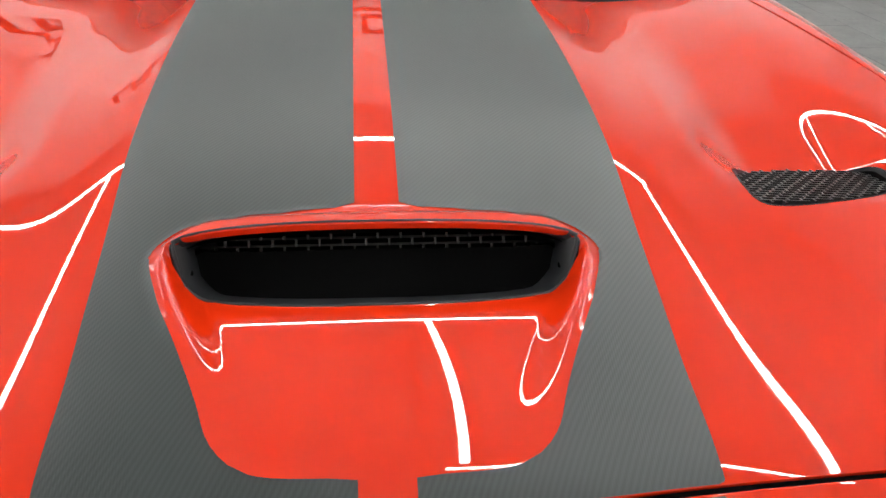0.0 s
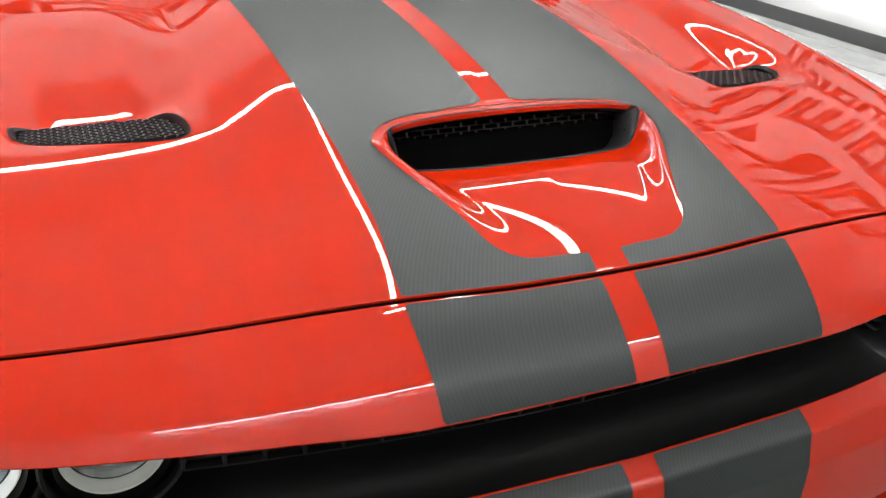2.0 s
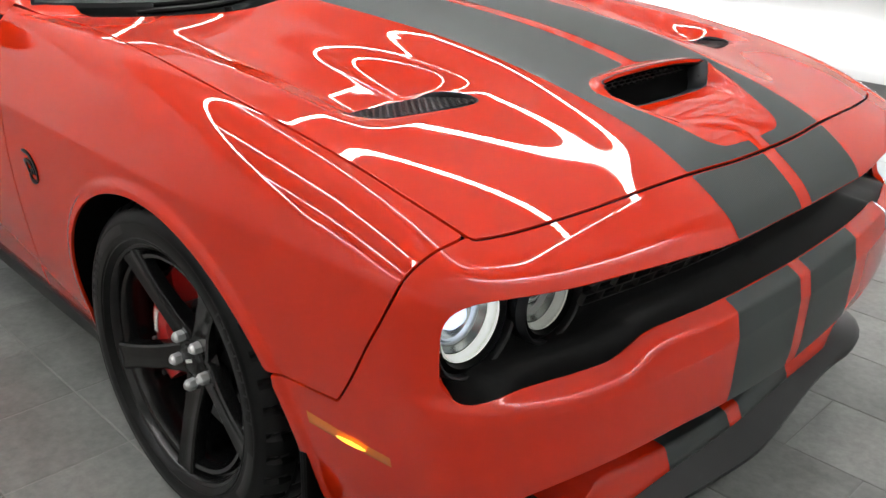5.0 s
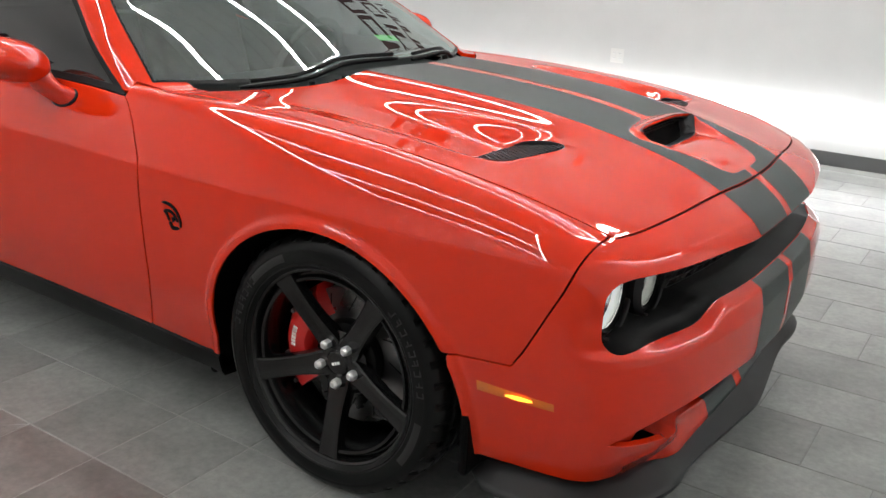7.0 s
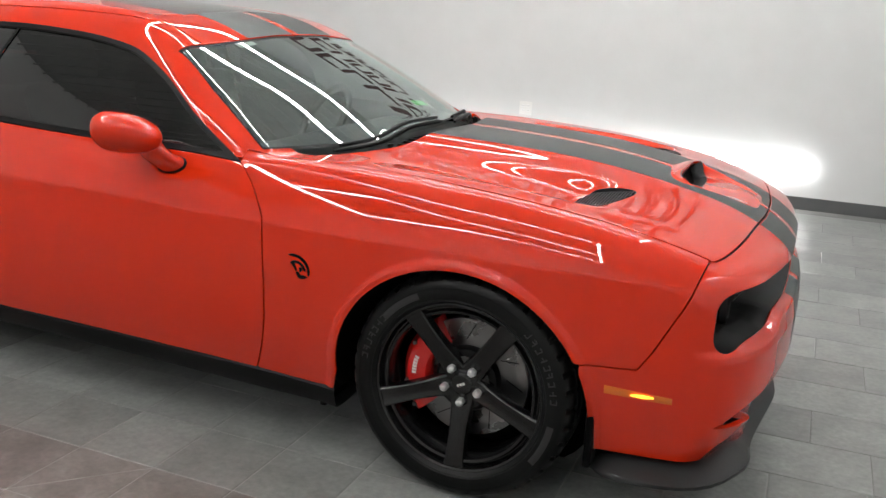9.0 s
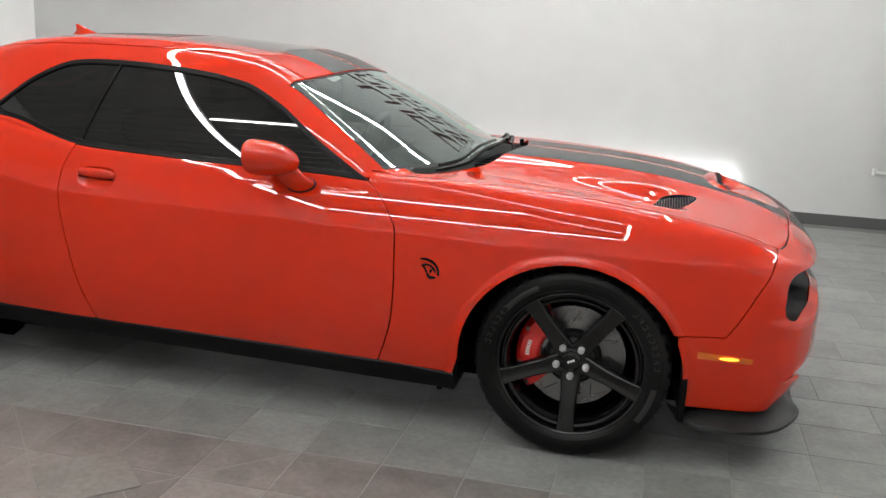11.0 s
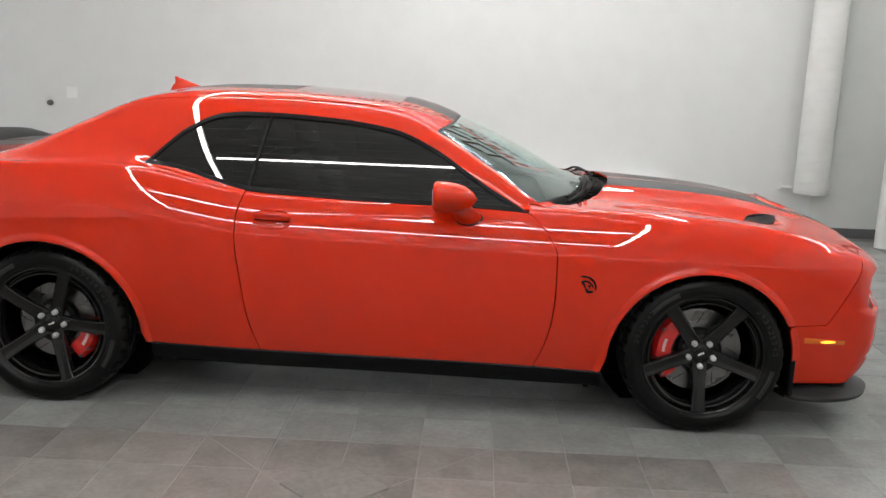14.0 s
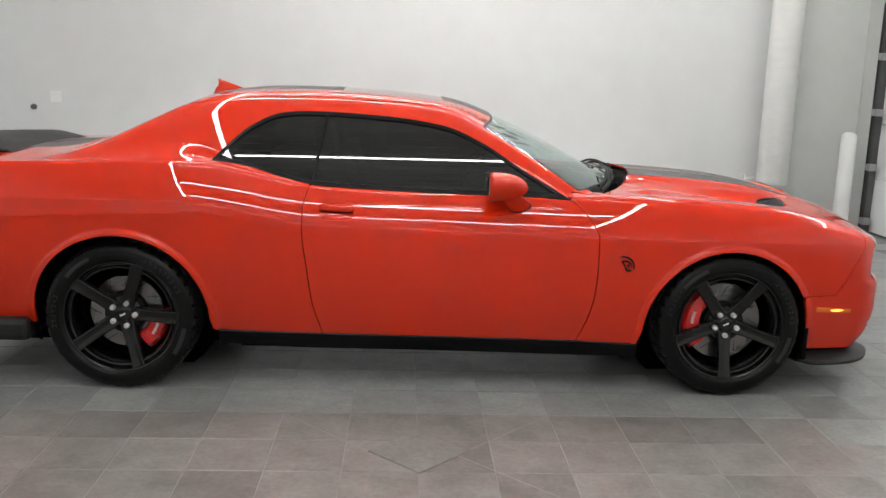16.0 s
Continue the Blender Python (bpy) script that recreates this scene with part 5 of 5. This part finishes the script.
bm = bmesh.new()
for y in np.arange(SO + 0.2, N, 0.30):
    add_box(bm, (W, y - 0.02, TOP - 0.05), (E, y + 0.02, TOP - 0.002))
tagged(part("ceiling_ribs", bm, CEILING_MAT), "ribbed dark metal ceiling deck", "ceiling", kind="structure")

for name, lo, hi in (("baseboard_north", (W + 0.012, N - 0.012, 0), (E - 0.02, N - 0.001, 0.102)), ("baseboard_west", (W + 0.001, SO, 0), (W + 0.012, N - 0.012, 0.102))):
    bm = bmesh.new()
    add_box(bm, lo, hi, 0.003)
    tagged(part(name, bm, BASEBOARD_MAT), "dark grey vinyl baseboard", "baseboard", kind="structure")

# garage door in the east wall
gd = empty("garage_door", "white sectional garage door with steel track", "door", kind="structure")
for k in range(6):
    bm = bmesh.new()
    z0 = 0.02 + k * 0.56
    add_box(bm, (E + 0.02, 0.42, z0), (E + 0.07, 4.03, z0 + 0.552), 0.006)
    for y in np.arange(0.55, 3.7, 0.62):
        add_box(bm, (E + 0.012, y, z0 + 0.10), (E + 0.022, y + 0.5, z0 + 0.45), 0.004)
    part("panel", bm, DOOR_WHITE, gd)
bm = bmesh.new()
add_box(bm, (E - 0.055, 3.98, 0.0), (E + 0.015, 4.045, 3.5), 0.003)
add_box(bm, (E - 0.07, 4.045, 0.0), (E - 0.004, 4.052, 3.5))
part("track", bm, STEEL_DARK, gd, "dark steel door track")
for k in range(6):
    bm = bmesh.new()
    add_box(bm, (E - 0.10, 3.90, 0.10 + k * 0.56), (E - 0.02, 3.99, 0.17 + k * 0.56), 0.004)
    add_cyl(bm, (E - 0.06, 3.93, 0.135 + k * 0.56), (E - 0.06, 4.03, 0.135 + k * 0.56), 0.022, seg=16)
    part("roller", bm, GALV, gd, "galvanised roller bracket")

# jacketed duct on the wall
duct = empty("drain_pipe", "white jacketed vertical pipe on wall", "pipe")
bm = lathe([(0.002, 0.468), (0.155, 0.468), (0.160, 0.474), (0.160, 5.19)], 40, "z")
part("jacket", bm, PVC, duct, smooth=True)
for k in range(48):
    z = 0.50 + k * 0.0975
    tilt = 0.06 * math.sin(k * 2.1) + 0.05
    rows = []
    for a in np.linspace(0, 2 * math.pi, 33)[:-1]:
        zz = z + 0.16 * tilt * math.cos(a)
        rows.append([(r * math.cos(a), r * math.sin(a), zz + d) for r, d in ((0.1597, -0.004), (0.1612, -0.001), (0.1612, 0.002), (0.1597, 0.006))])
    rows.append(rows[0])
    part("wrap_seam", bm_from(*loft(rows, closed_ring=False)), PVC, duct, smooth=True)
duct.location = (2.305, 4.25, 0)
tap = empty("wall_tap", "small white pipe stub with valve", "tap")
bm = bmesh.new()
add_cyl(bm, (0, 0, 0), (0.11, 0, 0), 0.014)
add_cyl(bm, (0.0, 0, -0.02), (0.0, 0, 0.035), 0.018)
add_cyl(bm, (0.03, 0.0, 0), (0.03, 0.12, 0), 0.010)
part("body", bm, PVC, tap)
tap.location = (2.03, 4.33, 0.515)
box_ = empty("door_sensor", "small dark sensor box on wall", "sensor")
bm = bmesh.new()
add_box(bm, (2.495, 4.40, 1.10), (2.525, 4.449, 1.24), 0.004)
part("case", bm, STEEL_DARK, box_)
bol = empty("bollard", "white painted steel bollard with domed top", "bollard")
part("post", lathe([(0.078, 0.0), (0.078, 0.985), (0.074, 1.01), (0.060, 1.032), (0.03, 1.045), (0.001, 1.048)], 36, "z"), PVC, bol, smooth=True)
bol.location = (2.96, 3.98, 0)


def socket(x, z):
    ob = empty("wall_outlet", "white double wall socket plate", "socket", "sockets")
    bm = bmesh.new()
    add_box(bm, (-0.058, -0.006, -0.058), (0.058, 0, 0.058), 0.003)
    part("plate", bm, PVC, ob)
    for dx in (-0.025, 0.025):
        for dz in (-0.02, 0.02):
            bm = bmesh.new()
            add_box(bm, (dx - 0.014, -0.0085, dz - 0.013), (dx + 0.014, -0.0055, dz + 0.013), 0.003)
            part("insert", bm, DOOR_WHITE, ob)
            bm = bmesh.new()
            add_box(bm, (dx - 0.006, -0.0092, dz - 0.004), (dx - 0.004, -0.008, dz + 0.004))
            add_box(bm, (dx + 0.004, -0.0092, dz - 0.004), (dx + 0.006, -0.008, dz + 0.004))
            part("slot", bm, STEEL_DARK, ob)
    ob.location = (x, N - 0.0005, z)


socket(-5.216, 1.175)
socket(-1.53, 0.62)
kn = empty("wall_hook", "small dark round coat hook on wall", "hook")
bm = lathe([(0.001, -0.05), (0.018, -0.048), (0.026, -0.036), (0.026, -0.02), (0.014, -0.012), (0.030, -0.006), (0.030, 0.0)], 28)
part("peg", bm, STEEL_DARK, kn, smooth=True)
kn.location = (-5.445, N - 0.0005, 1.064)

# signs high on two walls: plain bars
def glyph_bars(ob, rs, u0, u1, z, h, w, t, put):
    u = u0
    while u < u1:
        k = rs.randrange(4)
        bm = bmesh.new()
        add_box(bm, *put(u, u + t, z, z + h))
        if k in (0, 2):
            add_box(bm, *put(u + t, u + w - t * 0.6, z + h - t, z + h))
        if k in (1, 2):
            add_box(bm, *put(u + w - t * 1.6, u + w - t * 0.6, z, z + h - (t if k == 2 else 0)))
        if k in (0, 3):
            add_box(bm, *put(u + t, u + w - t * 0.6, z, z + t))
        part("bar", bm, SIGN_DARK, ob)
        u += w


rs = random.Random(4)
sign = empty("wall_sign", "large dark wall sign, drawn as plain bars", "sign", "wall signs")
for z, h, x0, x1, w, t in ((3.30, 0.46, -3.4, 0.9, 0.44, 0.09), (2.80, 0.34, -3.2, 0.7, 0.31, 0.06), (2.48, 0.20, -2.9, 0.4, 0.18, 0.035)):
    glyph_bars(sign, rs, x0, x1, z, h, w, t, lambda a, b, c, d: ((a, N - 0.02, c), (b, N - 0.002, d)))
sign = empty("wall_sign", "one long row of dark sign bars on white wall", "sign", "wall signs")
glyph_bars(sign, rs, -3.4, 2.2, 3.05, 0.36, 0.34, 0.07, lambda a, b, c, d: ((W + 0.002, a, c), (W + 0.02, b, d)))


# LED battens
def batten(p, q, name="ceiling_light", mat=None, r=0.020):
    ob = empty(name, "white linear LED batten, lit", "lamp", "LED battens")
    p, q = Vector(p), Vector(q)
    along_x = abs(q.x - p.x) > abs(q.y - p.y)
    d = (0, r) if along_x else (r, 0)
    bm = bmesh.new()
    add_box(bm, (min(p.x, q.x) - d[0], min(p.y, q.y) - d[1], p.z - 0.02), (max(p.x, q.x) + d[0], max(p.y, q.y) + d[1], p.z + 0.02), 0.006)
    part("tube", bm, mat or LED, ob)
    bm = bmesh.new()
    add_box(bm, (min(p.x, q.x) - d[0] * 1.2, min(p.y, q.y) - d[1] * 1.2, p.z + 0.022), (max(p.x, q.x) + d[0] * 1.2, max(p.y, q.y) + d[1] * 1.2, p.z + 0.06), 0.004)
    part("housing", bm, DOOR_WHITE, ob)
    for k in (0.1, 0.9):
        c = p.lerp(q, k)
        bm = bmesh.new()
        add_cyl(bm, (c.x, c.y, p.z + 0.058), (c.x, c.y, TOP - 0.001), 0.004, seg=6)
        part("hanger", bm, GALV, ob)
    return ob


LZ = 3.9
# a grid of long battens closed by a cross batten at either end
for y in (-5.9, -4.05, -2.2):
    batten((-3.17, y, LZ), (0.42, y, LZ))
for y in (0.42, 1.7, 2.62):
    batten((-3.17, y, LZ), (0.84, y, LZ))
batten((-3.25, -5.98, LZ), (-3.25, 2.70, LZ))
batten((0.5, -5.98, LZ), (0.5, -2.12, LZ))
batten((0.92, 0.34, LZ), (0.92, 2.70, LZ))
# one across the room ahead of the car
batten((3.0, -1.2, LZ), (3.0, 3.6, LZ))
# wash light low on the north wall behind the car
wl = empty("wall_light", "lit white tube low on the wall", "lamp")
bm = bmesh.new()
add_cyl(bm, (-5.2, 4.408, 0.335), (0.90, 4.408, 0.335), 0.024, seg=16)
part("tube", bm, LED_WALL, wl, smooth=True)
bm = bmesh.new()
add_box(bm, (-5.22, 4.434, 0.312), (0.915, 4.4495, 0.358), 0.004)
part("holder", bm, DOOR_WHITE, wl)

# ---------------------------------------------------------------- floor tiles
slab("grout_bed", (W, SO, -0.01), (E, -0.300, -0.0016), PALE_GROUT, "pale grout bed between small tiles", "floor")
floor_ob = slab("floor", (W - 0.15, SO - 0.15, -0.12), (E + 0.15, N + 0.15, -0.0022), GROUT, "dark grey stone-look tiled floor", "floor")


def tile_mesh(w, d, mat):
    c, h = 0.0025, 0.004
    vs = []
    for k, z in ((0, -h), (0, -0.0012), (c, 0.0)):
        vs += [(-w / 2 + k, -d / 2 + k, z), (w / 2 - k, -d / 2 + k, z), (w / 2 - k, d / 2 - k, z), (-w / 2 + k, d / 2 - k, z)]
    fs = [(8, 9, 10, 11)]
    for r in (0, 4):
        for i in range(4):
            j = (i + 1) % 4
            fs.append((r + i, r + j, r + 4 + j, r + 4 + i))
    me = bpy.data.meshes.new("tile")
    me.from_pydata(vs, [], fs)
    me.materials.append(mat)
    return me, vs, fs


PITCH, JOINT = 0.305, 0.0036
small, sv, sf = tile_mesh(PITCH - JOINT, PITCH - JOINT, TILE_WARM)
cool = tile_mesh(PITCH - JOINT, PITCH - JOINT, TILE_GREY)[0]
large, lv, lf = tile_mesh(2 * PITCH - JOINT, PITCH - JOINT, TILE_GREY)
rest_v, rest_f = {"w": [], "g": []}, {"w": [], "g": []}
rt = random.Random(9)


def lay(x, y, big, near, grey=False):
    if near:
        ob = new("tile", large if big else (cool if grey else small))
        ob.parent = floor_ob
        ob.location = (x, y, rt.uniform(-0.0004, 0.0004))
    else:
        k = "g" if big or grey else "w"
        n = len(rest_v[k])
        dz = rt.uniform(-0.0004, 0.0004)
        rest_v[k].extend((a + x, b + y, c + dz) for a, b, c in (lv if big else sv))
        rest_f[k].extend(tuple(i + n for i in f) for f in (lf if big else sf))


for r in range(-28, 14):
    y = 0.313 + PITCH * (r + 0.5)
    if y > N - 0.1 or y < SO + 0.2:
        continue
    if y < -0.3:
        for k in range(-20, 15):
            x = -0.922 + PITCH * (k + 0.5)
            if W + 0.1 < x < E - 0.1:
                lay(x, y, False, -3.9 < x < 1.0 and y > -2.6, y > -1.2 or (y > -1.5 and x > 0.3))
    else:
        off = 1.03 - 0.2033 * (r + 1)
        off = off % (2 * PITCH)
        for k in range(-12, 7):
            x = off + 2 * PITCH * (k + 0.5)
            if W + 0.2 < x < E - 0.2:
                lay(x, y, True, x > -3.6 and (x > 0.2 or y < 0 or y > 2.4))
for k, mat in (("w", TILE_WARM), ("g", TILE_GREY)):
    ob = mesh_object("tile_field", rest_v[k], rest_f[k], mat, floor_ob, smooth=False)
    tagged(ob, kind="stuff")
inlay = empty("floor_plate", "pale square floor plate laid diagonally", "tile")
me = bmesh.new()
add_box(me, (-0.1485, -0.1485, -0.001), (0.1485, 0.1485, 0.0055), 0.002)
part("plate", me, TILE_PLATE, inlay)
inlay.matrix_basis = Matrix.Translation((-1.53, -1.628, 0)) @ Matrix.Rotation(radians(45.5), 4, "Z")
cuts = empty("cut_joint", "diagonal pale grout joints between cut tiles", "tile joint")
for a, b in (((-1.31, -1.60), (-0.922, -1.212)), ((-1.36, -1.67), (-0.93, -2.10)), ((-1.61, -1.75), (-2.14, -2.12)), ((-1.75, -1.62), (-2.14, -1.22))):
    a, b = Vector((*a, 0)), Vector((*b, 0))
    d = b - a
    bm = bmesh.new()
    add_box(bm, (0, -0.0016, -0.002), (d.length, 0.0016, 0.0006), 0, Matrix.Translation(a) @ Matrix.Rotation(math.atan2(d.y, d.x), 4, "Z"))
    part("joint", bm, PALE_GROUT, cuts)
